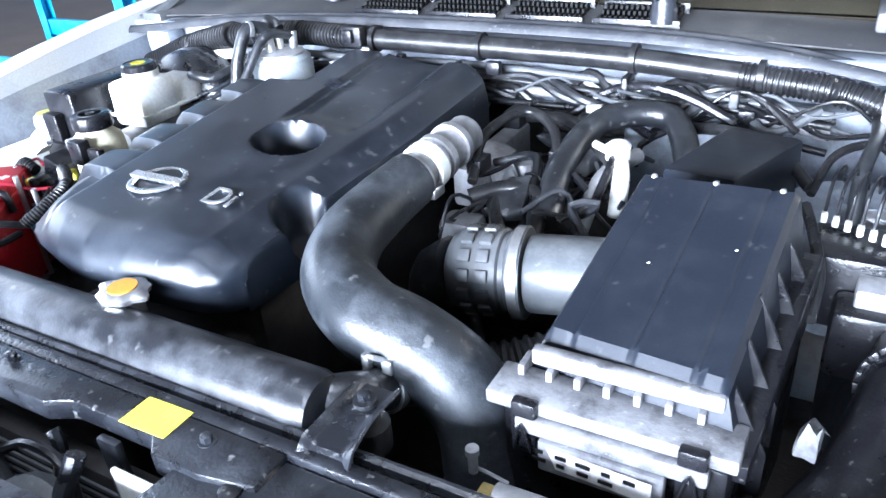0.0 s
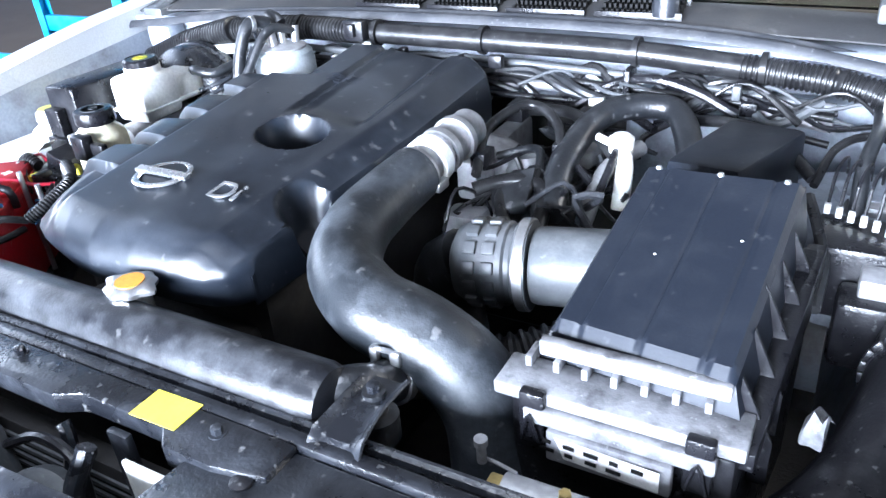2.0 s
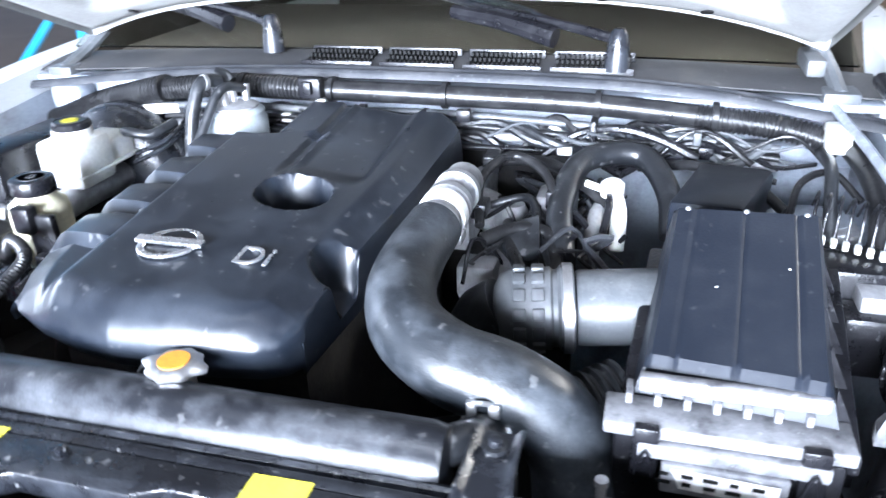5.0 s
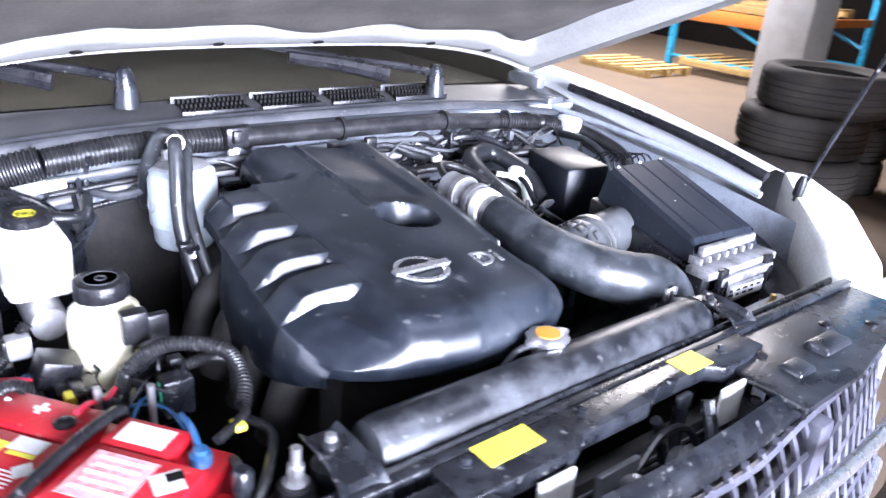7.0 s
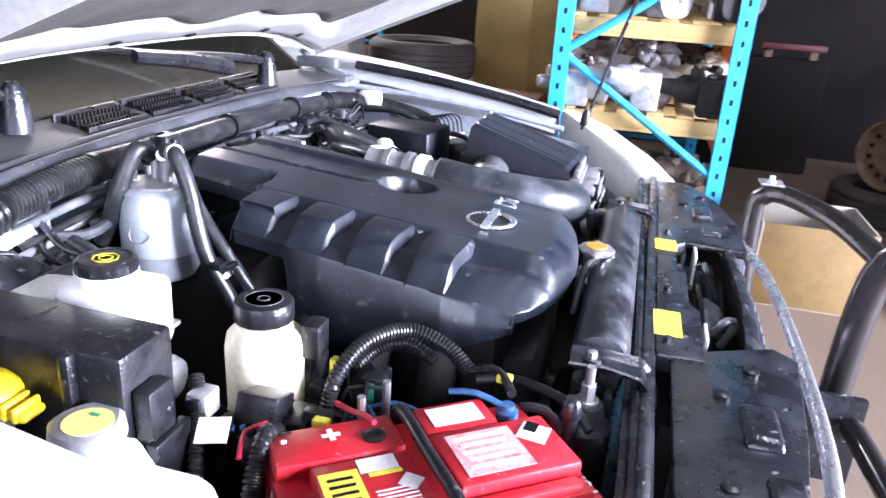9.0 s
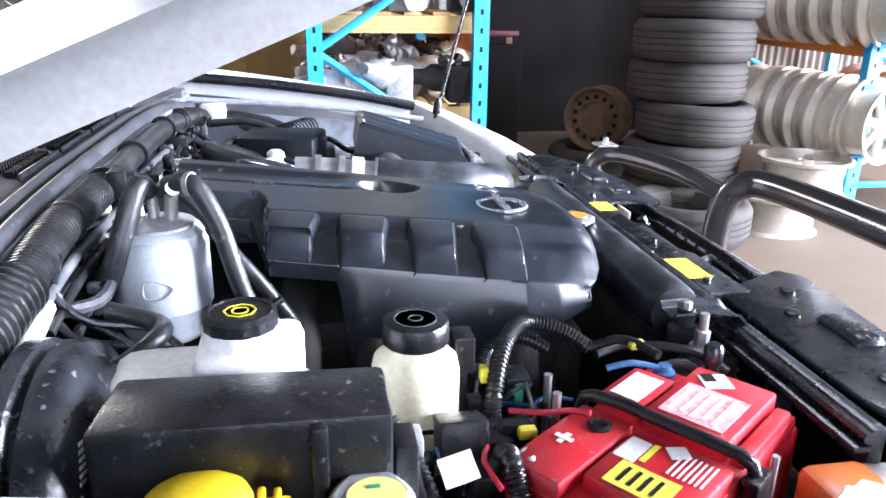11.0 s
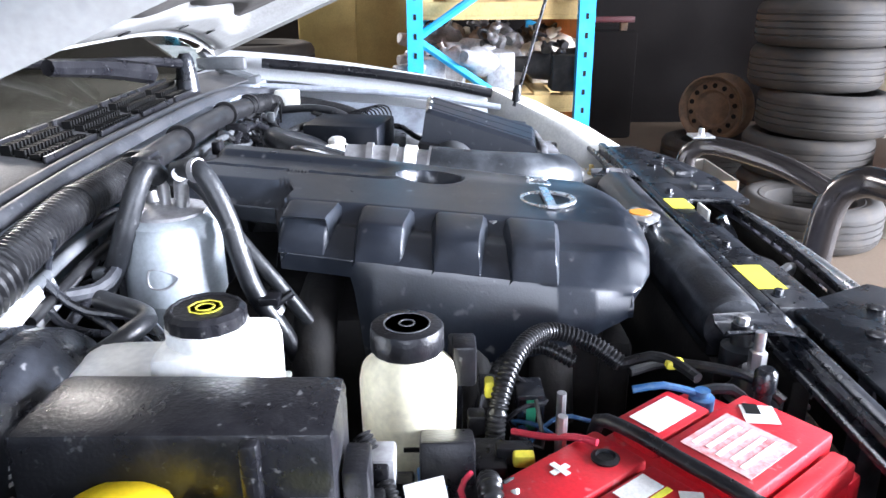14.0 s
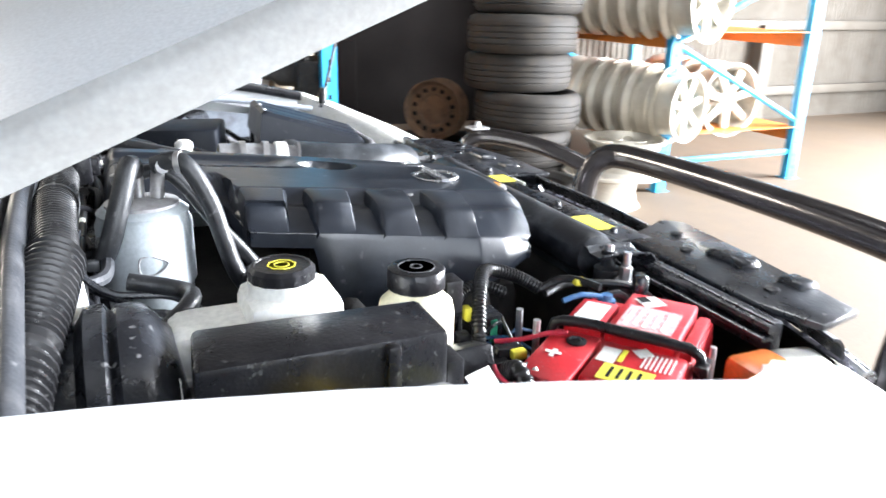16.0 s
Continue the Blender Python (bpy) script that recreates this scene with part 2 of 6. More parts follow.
def lathe(profile, n=28, at=(0, 0, 0), axis=(0, 0, 1), wave=None):
    """A turned body: profile of (radius, height) along an axis; wave(angle) scales the radius."""
    bm = bmesh.new()
    q = Vector((0, 0, 1)).rotation_difference(Vector(axis).normalized())
    rings = []
    for r, h in profile:
        ring = []
        for i in range(n):
            a = 2 * math.pi * i / n
            rr = r * (wave(a) if wave else 1)
            ring.append(bm.verts.new(Vector(at) + q @ Vector((rr * math.cos(a), rr * math.sin(a), h))))
        rings.append(ring)
    for a, b in zip(rings, rings[1:]):
        for i in range(n):
            bm.faces.new((a[i], a[(i + 1) % n], b[(i + 1) % n], b[i]))
    bm.faces.new(rings[0][::-1])
    bm.faces.new(rings[-1])
    return bm


def spline(pts, step=0.012):
    """A smooth line through points."""
    P = [Vector(p) for p in pts]
    P = [P[0] * 2 - P[1], *P, P[-1] * 2 - P[-2]]
    out = []
    for i in range(1, len(P) - 2):
        a, b, c, d = P[i - 1:i + 3]
        n = max(2, int((c - b).length / step))
        for j in range(n):
            t = j / n
            out.append(0.5 * (2 * b + (c - a) * t + (2 * a - 5 * b + 4 * c - d) * t * t + (3 * b - a - 3 * c + d) * t ** 3))
    return out + [P[-2]]


def tube(pts, r, n=10, step=0.012, rib=0.0, pitch=0.006, r1=None, cap=True):
    """A hose along a smooth line; rib and pitch make it corrugated; r1 is the far end's radius."""
    if rib:
        step = pitch / 4
    line = spline(pts, step)
    if rib:
        even, left = [line[0]], 0.0
        for a, b in zip(line, line[1:]):
            d = (b - a).length
            left += d
            if left >= step * 0.9:
                even.append(b)
                left = 0.0
        line = even
    bm = bmesh.new()
    rings, up = [], None
    m = len(line)
    for i, p in enumerate(line):
        tan = (line[min(i + 1, m - 1)] - line[max(i - 1, 0)]).normalized()
        if up is None:
            up = tan.orthogonal().normalized()
        up = (up - tan * up.dot(tan)).normalized()
        side = tan.cross(up)
        rr = r + ((r1 - r) * i / (m - 1) if r1 else 0)
        if rib:
            rr -= rib * (0, 1, 1, 0)[i % 4]
        rings.append([bm.verts.new(p + up * (rr * math.cos(2 * math.pi * k / n)) + side * (rr * math.sin(2 * math.pi * k / n))) for k in range(n)])
    for a, b in zip(rings, rings[1:]):
        for k in range(n):
            bm.faces.new((a[k], a[(k + 1) % n], b[(k + 1) % n], b[k]))
    if cap:
        bm.faces.new(rings[0][::-1])
        bm.faces.new(rings[-1])
    return bm


def grid(fn, nu, nv):
    """A sheet of nu x nv cells from fn(u, v)."""
    bm = bmesh.new()
    V = [[bm.verts.new(fn(i / nu, j / nv)) for i in range(nu + 1)] for j in range(nv + 1)]
    for j in range(nv):
        for i in range(nu):
            bm.faces.new((V[j][i], V[j][i + 1], V[j + 1][i + 1], V[j + 1][i]))
    return bm


def thick(bm, t):
    bmesh.ops.recalc_face_normals(bm, faces=bm.faces)
    bmesh.ops.solidify(bm, geom=bm.faces[:], thickness=t)
    return bm


def ss(a, b, x):
    t = min(max((x - a) / (b - a), 0), 1)
    return t * t * (3 - 2 * t)


def lerp(tab, x):
    """Straight-line reading of a table of (x, value)."""
    if x <= tab[0][0]:
        return tab[0][1]
    for (a, va), (b, vb) in zip(tab, tab[1:]):
        if x <= b:
            return va + (vb - va) * (x - a) / (b - a)
    return tab[-1][1]


def plate(c, ux, uy, w, h, t=0.0012):
    """A thin label at c, spanned by two directions."""
    ux, uy = Vector(ux).normalized(), Vector(uy).normalized()
    uz = ux.cross(uy)
    m = Matrix((ux, uy, uz)).transposed().to_4x4()
    m.translation = Vector(c)
    return box(-w / 2, w / 2, -h / 2, h / 2, 0, t, 0.0, m)


def words(text, size, c, ux, uy, material, parent, name="lettering", depth=0.0006):
    """Raised lettering as a mesh part."""
    cu = bpy.data.curves.new(name, "FONT")
    cu.body, cu.size, cu.extrude, cu.align_x, cu.align_y = text, size, depth, "CENTER", "CENTER"
    tmp = bpy.data.objects.new("tmp", cu)
    me = bpy.data.meshes.new_from_object(tmp)
    bm = bmesh.new()
    bm.from_mesh(me)
    bpy.data.objects.remove(tmp)
    bpy.data.meshes.remove(me)
    ux, uy = Vector(ux).normalized(), Vector(uy).normalized()
    m = Matrix((ux, uy, ux.cross(uy))).transposed().to_4x4()
    m.translation = Vector(c)
    bm.transform(m)
    return part(name, bm, material, parent, smooth=False)


def bolt(at, r, h, axis=(0, 0, 1)):
    return join(lathe([(r * 1.5, 0), (r * 1.5, h * 0.25)], 14, at, axis), lathe([(r, h * 0.2), (r, h), (r * 0.8, h * 1.05)], 6, at, axis))


def clamp_band(at, axis, r, w):
    return lathe([(r, -w / 2), (r + 0.002, -w / 2), (r + 0.002, w / 2), (r, w / 2)], 28, at, axis)


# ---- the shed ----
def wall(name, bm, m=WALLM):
    return solo(name, bm, m, "workshop wall coloured near-black as if unlit", "wall", kind="structure", smooth=False)


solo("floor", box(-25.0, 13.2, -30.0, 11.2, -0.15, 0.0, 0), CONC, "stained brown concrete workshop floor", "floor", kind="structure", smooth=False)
solo("ceiling", box(-5.2, 13.2, -9.2, 11.2, 5.0, 5.12, 0), WALLM, "underside of the shed roof coloured near-black as if unlit", "ceiling", kind="structure", smooth=False)
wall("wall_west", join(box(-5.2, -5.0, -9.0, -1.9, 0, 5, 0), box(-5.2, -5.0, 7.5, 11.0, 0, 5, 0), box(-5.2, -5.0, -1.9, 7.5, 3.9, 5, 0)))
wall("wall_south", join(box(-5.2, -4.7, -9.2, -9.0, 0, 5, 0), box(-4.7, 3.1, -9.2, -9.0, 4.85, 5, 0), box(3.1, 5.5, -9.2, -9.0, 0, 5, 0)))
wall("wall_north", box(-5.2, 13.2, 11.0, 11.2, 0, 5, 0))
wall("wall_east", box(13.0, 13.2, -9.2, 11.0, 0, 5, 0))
# Added behind the rack; its near-black colour stands for unlit depth.
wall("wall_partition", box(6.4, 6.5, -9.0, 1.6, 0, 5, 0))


def corrugated():
    def f(u, v):
        y = -8.98 + u * 5.4
        return Vector((5.5 + 0.012 * math.sin(y * 2 * math.pi / 0.076), y, v * 5.0))
    return thick(grid(f, 420, 1), 0.002)


solo("wall_corrugated", corrugated(), TIN, "weathered corrugated metal sheet wall", "wall", kind="structure")
solo("trim", join(box(5.32, 5.47, -6.3, -6.15, 0, 1.1, 0.004), box(5.40, 5.47, -8.9, -3.6, 0.30, 0.40, 0.004), box(5.40, 5.47, -8.9, -3.6, 1.05, 1.15, 0.004)), TIN, "dusty timber rails on the metal wall", "rail", kind="structure")
for yy in (3.76, 8.3):
    solo("column", box(8.0, 8.6, yy, yy + 0.58, 0, 5, 0.02), COL, "white painted square column", "column", "shed columns", "structure")

# ---- vehicle shell ----
CX = 0.05
shell = thing("pickup_shell", (CX, 0.6, 0.0), "silver-white pickup front end with its bonnet up", "vehicle")


def fender(side):
    """A front wing: inner lip, rounded shoulder and outer face, over the whole length."""
    prof = [(-0.012, -0.06), (-0.010, -0.004), (0.0, 0.0), (0.04, 0.004), (0.08, -0.008), (0.105, -0.035), (0.115, -0.10), (0.118, -0.30), (0.10, -0.55)]

    def f(u, v):
        y0 = -0.06 if side < 0 else 0.25
        y = y0 + (1.60 - y0) * v
        zt = lerp([(-0.06, 0.995), (0.158, 1.048), (0.423, 1.101), (0.6, 1.131), (0.742, 1.151), (0.90, 1.166), (1.2, 1.185), (1.6, 1.20)], y) + (0.040 if side > 0 else 0.0)
        tuck = 0.10 * (1 - ss(-0.06, 0.22, y)) if side < 0 else 0.0
        k = u * (len(prof) - 1)
        i = min(int(k), len(prof) - 2)
        a, b = prof[i], prof[i + 1]
        dx, dz = a[0] + (b[0] - a[0]) * (k - i), a[1] + (b[1] - a[1]) * (k - i)
        return Vector((CX + side * (0.86 + dx - tuck), y, zt + dz - tuck * 0.4))
    return thick(grid(f, 24, 30), 0.0015)


for s in (-1, 1):
    part("fender", fender(s), PAINT, shell, "glossy silver-white painted wing")
    def inner(u, v, s=s):
        y = 0.0 + 0.93 * u
        zt = lerp([(0.0, 0.97), (0.12, 1.02), (0.5, 1.07), (0.93, 1.11)], y)
        return Vector((CX + s * (0.845 - 0.10 * ss(0.1, 0.9, v)), y, zt - 0.5 * v))
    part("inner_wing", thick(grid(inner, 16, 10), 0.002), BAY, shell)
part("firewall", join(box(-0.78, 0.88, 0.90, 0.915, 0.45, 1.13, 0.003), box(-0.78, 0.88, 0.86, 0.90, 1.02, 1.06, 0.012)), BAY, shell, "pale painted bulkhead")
part("plenum_edge", box(-0.80, 0.90, 0.838, 0.915, 1.128, 1.142, 0.004), BAY, shell)
SEAL_LINE = [(-0.80, 0.828, 1.125), (-0.4, 0.851, 1.158), (0.05, 0.856, 1.166), (0.55, 0.851, 1.156), (0.90, 0.818, 1.112)]


def seal_fn(u, v):
    """A broad rubber strip with two rounded ribs along it."""
    p = SEAL_RUN[min(int(round(u * (len(SEAL_RUN) - 1))), len(SEAL_RUN) - 1)]
    w = abs(math.sin(v * math.pi * 2)) ** 0.6
    return Vector((p.x, p.y - 0.016 + 0.046 * v, p.z - 0.008 + 0.014 * w + 0.004 * v))


SEAL_RUN = spline(SEAL_LINE, 0.02)
part("bonnet_seal", grid(seal_fn, len(SEAL_RUN) - 1, 18), SEAL, shell, "broad grey ribbed rubber weather strip")


def cowl(u, v):
    x = -0.82 + 1.74 * u
    y = 0.875 + 0.115 * v
    bow = 0.02 * (1 - ((x - CX) / 0.87) ** 2)
    return Vector((x, y - 0.02 * abs((x - CX) / 0.87) ** 2, 1.148 + bow + 0.017 * v + 0.003 * math.sin(v * math.pi)))


cowlp = part("scuttle_panel", thick(grid(cowl, 40, 6), 0.003), COWL, shell, "black plastic scuttle below the windscreen")
for gx in (-0.17, 0.0, 0.17, 0.34):
    sl = []
    for i in range(15):
        for j in range(3):
            x, y = gx + i * 0.0095, 0.900 + j * 0.018
            sl.append(box(x, x + 0.0045, y, y + 0.013, 1.166 + j * 0.006, 1.181 + j * 0.006, 0))
    part("vent_grille", join(*sl), INK, shell, smooth=False)
    part("grille_frame", join(box(gx - 0.008, gx + 0.145, 0.888, 0.893, 1.15, 1.180, 0.001), box(gx - 0.008, gx + 0.145, 0.956, 0.961, 1.165, 1.196, 0.001)), BLACK, shell)


def screen(u, v):
    x = CX + (u - 0.5) * (1.64 - 0.2 * v)
    return Vector((x, 0.985 + 0.865 * v - 0.08 * abs(u - 0.5) ** 2 * 4 * 0.5, 1.185 + 0.565 * v))


ws = part("windscreen", thick(grid(screen, 20, 8), 0.005), GLASS, shell)
ws.visible_shadow = False
part("dashboard", box(-0.74, 0.84, 1.02, 1.75, 1.03, 1.165, 0.03), DASH, shell, "brown dusty dashboard top")
# Very dark brown stands for the unlit cabin behind the windscreen.
TRIM = mat("cabin_blackout_brown", (0.028, 0.021, 0.013), 0.8, 0, 0.4, 6, 0.2, (0.040, 0.030, 0.018), 120)
part("cabin_back", box(-0.85, 0.95, 2.6, 2.65, 0.5, 1.8, 0.01), TRIM, shell)
part("cabin_roof", box(-0.80, 0.90, 1.84, 2.66, 1.80, 1.84, 0.02), TRIM, shell)
# Windowless sides added to block light, so the glass reads dark.
for cx0 in (-0.80, 0.88):
    side = prism([(0.97, 1.12), (2.60, 1.12), (2.60, 1.80), (1.90, 1.80)], cx0, cx0 + 0.02, 0)
    side.transform(Matrix(((0, 0, 1, 0), (1, 0, 0, 0), (0, 1, 0, 0), (0, 0, 0, 1))))
    part("cabin_blackout_side", side, TRIM, shell)
# Dark rippled sheet added over the pale bulkhead for the shade low in the bay.
part("bulkhead_shade_sheet", grid(lambda u, v: Vector((-0.77 + 1.17 * u, 0.890 - 0.008 * abs(math.sin(u * 19)) * math.sin(v * math.pi), 0.47 + 0.55 * v)), 60, 8), DARK, shell, "black rippled sheet added to shade the lower bulkhead")
part("hinge", join(box(0.80, 0.86, 0.84, 0.98, 1.12, 1.16, 0.006), tube([(0.83, 0.86, 1.15), (0.82, 0.93, 1.18), (0.79, 0.97, 1.23)], 0.014, 8), box(0.77, 0.80, 0.86, 0.98, 1.18, 1.21, 0.006)), GREYP, shell)
part("hinge", join(box(-0.77, -0.71, 0.84, 0.98, 1.12, 1.16, 0.006), tube([(-0.74, 0.86, 1.15), (-0.73, 0.93, 1.18), (-0.70, 0.97, 1.22)], 0.014, 8)), GREYP, shell)
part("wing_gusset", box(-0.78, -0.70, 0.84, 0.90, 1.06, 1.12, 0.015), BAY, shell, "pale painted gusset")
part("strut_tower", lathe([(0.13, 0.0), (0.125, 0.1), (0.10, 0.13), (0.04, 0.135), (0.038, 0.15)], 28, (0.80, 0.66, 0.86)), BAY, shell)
# Black tube drawn for the shaded gap along the wing's lip.
part("wing_gap_shade", tube([(CX + 0.845, 0.24, 1.100), (CX + 0.842, 0.40, 1.132), (CX + 0.838, 0.62, 1.163), (CX + 0.83, 0.84, 1.185)], 0.013, 10), BLACK, shell)
part("wing_flange", tube([(CX + 0.80, 0.22, 1.07), (CX + 0.80, 0.42, 1.10), (CX + 0.79, 0.64, 1.12), (CX + 0.77, 0.84, 1.135)], 0.008, 8), BAY, shell)
part("bay_floor", box(-0.80, 0.88, -0.02, 0.92, 0.42, 0.46, 0), DARK, shell)
parts("body_side", (box(-0.88, -0.80, 0.9, 2.6, 0.35, 1.15, 0.03), box(0.90, 0.98, 0.9, 2.6, 0.35, 1.15, 0.03)), PAINT, shell)
for wx in (-0.80, 0.80):
    for wy in (0.35,):
        part("wheel", lathe([(0.20, 0), (0.34, 0.01), (0.375, 0.05), (0.375, 0.20), (0.34, 0.24), (0.20, 0.25)], 40, (CX + wx + (0 if wx < 0 else -0.25), wy, 0.375), (1, 0, 0)), TYRE, shell, "worn black tyre")

# ---- bonnet ----
HS = 0.42
hood = thing("bonnet", (CX, 0.93, 1.27), "raised silver-white bonnet with a felt pad beneath", "bonnet", shift=(0, 0, 0.012))


def hz(y):
    return 1.207 + (0.94 - y) * HS


def hoodskin(off):
    def f(u, v):
        x = CX + (u - 0.5) * 2 * (0.76 - 0.05 * v * v)
        y = 0.94 - 1.06 * v - 0.05 * (1 - (2 * u - 1) ** 2) * (1 if v > 0.9 else 0)
        crown = 0.085 * (1 - abs(2 * u - 1) ** 3.5)
        return Vector((x, y, hz(y) + off + crown))
    return f


def flange(u, v):
    k = u * 4
    i = min(int(k), 3)
    t = k - i
    f0, f1 = hoodskin(0.037), hoodskin(-0.010)
    ring = [(0, 0), (0, 1), (1, 1), (1, 0), (0, 0)]
    a, b = ring[i], ring[i + 1]
    uu, vv = a[0] + (b[0] - a[0]) * t, a[1] + (b[1] - a[1]) * t
    p = f0(uu, vv).lerp(f1(uu, vv), v)
    return p + Vector(((uu - 0.5) * 0.012 * math.sin(v * math.pi), (0.5 - vv) * 0.012 * math.sin(v * math.pi), 0))


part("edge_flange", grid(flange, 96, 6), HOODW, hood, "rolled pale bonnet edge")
part("outer_skin", thick(grid(hoodskin(0.035), 24, 24), 0.002), PAINT, hood)


def hoodinner(u, v):
    x = CX + (u - 0.5) * 2 * (0.757 - 0.05 * v * v)
    y = 0.938 - 1.055 * v
    e = min(u, 1 - u) * 1.5
    f = min(v, 1 - v) * 1.06
    d = min(e, f)
    wav = 0.012 * math.sin(x * 21) * ss(0.0, 0.06, f)
    rec = 0.035 * ss(0.085, 0.13, d + wav)
    lip = 0.018 * (1 - ss(0.0, 0.03, d))
    crown = 0.085 * (1 - abs(2 * u - 1) ** 3.5)
    return Vector((x, y, hz(y) + crown + rec - 0.012 + lip))


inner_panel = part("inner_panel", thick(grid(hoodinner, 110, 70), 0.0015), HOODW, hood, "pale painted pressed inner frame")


def padf(u, v):
    x = CX + (u - 0.5) * 2 * 0.63
    y0 = 0.845 + 0.020 * math.sin(x * 21) + 0.012 * math.sin(x * 9 + 1)
    y = y0 - v * (0.86 + 0.03 * math.sin(x * 13))
    crown = 0.085 * (1 - abs((x - CX) / 0.757) ** 3.5)
    puff = 0.016 * ss(0, 0.06, min(u, 1 - u)) * ss(0, 0.05, min(v, 1 - v)) + 0.006 * noise.noise(Vector((x * 9, y * 9, 0)))
    return Vector((x, y, hz(y) + crown + 0.012 - puff))


part("insulation_pad", thick(grid(padf, 70, 50), 0.004), PAD, hood, "dark worn felt insulation pad")
for hx in (-0.55, -0.36, -0.1, 0.12, 0.42, 0.6):
    part("rim_hole", lathe([(0.011, 0), (0.011, 0.002)], 14, (hx, 0.885, hz(0.885) + 0.085 * (1 - abs((hx - CX) / 0.757) ** 3.5) - 0.0165), (0, -HS, -1)), INK, hood)
rod = thing("bonnet_prop_rod", (0.99, 0.20, 1.0), "thin dark steel prop rod holding the bonnet", "prop rod")
part("rod", tube([(0.915, 0.175, 1.07), (0.918, 0.165, 1.10), (0.93, 0.05, 1.50), (0.80, 0.0, 1.585), (0.76, 0.0, 1.60)], 0.005, 8), BLKMET, rod)
part("grommet", lathe([(0.012, 0), (0.012, 0.03), (0.007, 0.045)], 14, (0.916, 0.172, 1.075), (0, -0.1, 1)), BLACK, rod)

# ---- wipers ----
for wx, wy, wz, tip in ((-0.265, 0.974, 1.20, (-0.85, 1.16, 1.27)), (0.454, 0.93, 1.19, (-0.10, 1.20, 1.30))):
    w = thing("wiper", (wx, wy, wz), "black windscreen wiper arm on its pivot", "wiper", "wipers", shift=(0, -0.028, 0.004))
    part("pivot_cap", lathe([(0.024, -0.02), (0.022, 0.01), (0.017, 0.045), (0.010, 0.056)], 18, (wx, wy, wz)), BLKMET, w)
    part("arm", tube([(wx, wy, wz + 0.035), (wx - 0.10, wy + 0.05, wz + 0.05), ((wx + tip[0]) / 2, (wy + tip[1]) / 2 + 0.02, wz + 0.065), tip], 0.010, 8, r1=0.006), BLACK, w)
    part("arm_head", tube([(wx - 0.12, wy + 0.03, wz + 0.03), (wx - 0.22, wy + 0.07, wz + 0.05), (wx - 0.34, wy + 0.11, wz + 0.065)], 0.020, 8, r1=0.014), BLACK, w)
    part("blade", tube([(wx - 0.12, wy + 0.10, wz + 0.045), ((wx + tip[0]) / 2, tip[1] - 0.02, wz + 0.06), (tip[0] - 0.1, tip[1] + 0.01, tip[2])], 0.008, 8), RUBBER, w)

# ---- engine and cover ----
eng = thing("engine_block", (-0.03, 0.45, 0.45), "grimy dark diesel engine below its cover", "engine")
part("block", box(-0.24, 0.14, 0.17, 0.80, 0.46, 0.98, 0.03), DARK, eng)
parts("intake_runner", [tube([(-0.14, y, 0.99), (-0.25, y, 0.97), (-0.30, y, 0.86)], 0.028, 12) for y in (0.25, 0.35, 0.45, 0.55)], DARK, eng)
part("front_case", box(-0.20, 0.12, 0.12, 0.18, 0.5, 0.92, 0.02), DARK, eng)
part("pulley", lathe([(0.09, 0), (0.09, 0.02), (0.08, 0.022), (0.03, 0.03)], 32, (0.0, 0.12, 0.70), (0, -1, 0)), BLKMET, eng)
part("turbo_pipe", join(tube([(0.16, 0.62, 1.0), (0.26, 0.66, 0.98), (0.32, 0.60, 0.93), (0.30, 0.45, 0.90)], 0.035, 14), lathe([(0.06, 0), (0.075, 0.02), (0.075, 0.06), (0.05, 0.08)], 24, (0.30, 0.50, 0.90), (1, 0, 0.3))), ALU, eng)

cover = thing("engine_cover", (-0.04, 0.45, 0.98), "dusty black moulded engine cover with four ridges", "engine cover")


SKIRT_X = [(0.10, -0.235), (0.149, -0.262), (0.20, -0.280), (0.248, -0.288), (0.342, -0.281), (0.438, -0.275), (0.533, -0.259), (0.585, -0.255), (0.615, -0.125), (0.80, -0.115)]
SKIRT_Z = [(0.10, 1.010), (0.149, 1.022), (0.248, 1.041), (0.342, 1.051), (0.438, 1.063), (0.533, 1.071), (0.80, 1.10)]
FRONT = [(-0.30, 0.215), (-0.285, 0.185), (-0.268, 0.155), (-0.245, 0.133), (-0.20, 0.111), (-0.13, 0.092), (-0.07, 0.084), (0.0, 0.088), (0.06, 0.096), (0.11, 0.108), (0.135, 0.124), (0.15, 0.155)]
RIGHT_X = [(0.10, 0.118), (0.125, 0.138), (0.155, 0.149), (0.26, 0.157), (0.35, 0.166), (0.5, 0.184), (0.78, 0.20)]


def crown(y):
    return 1.084 + 0.10 * (y - 0.23)


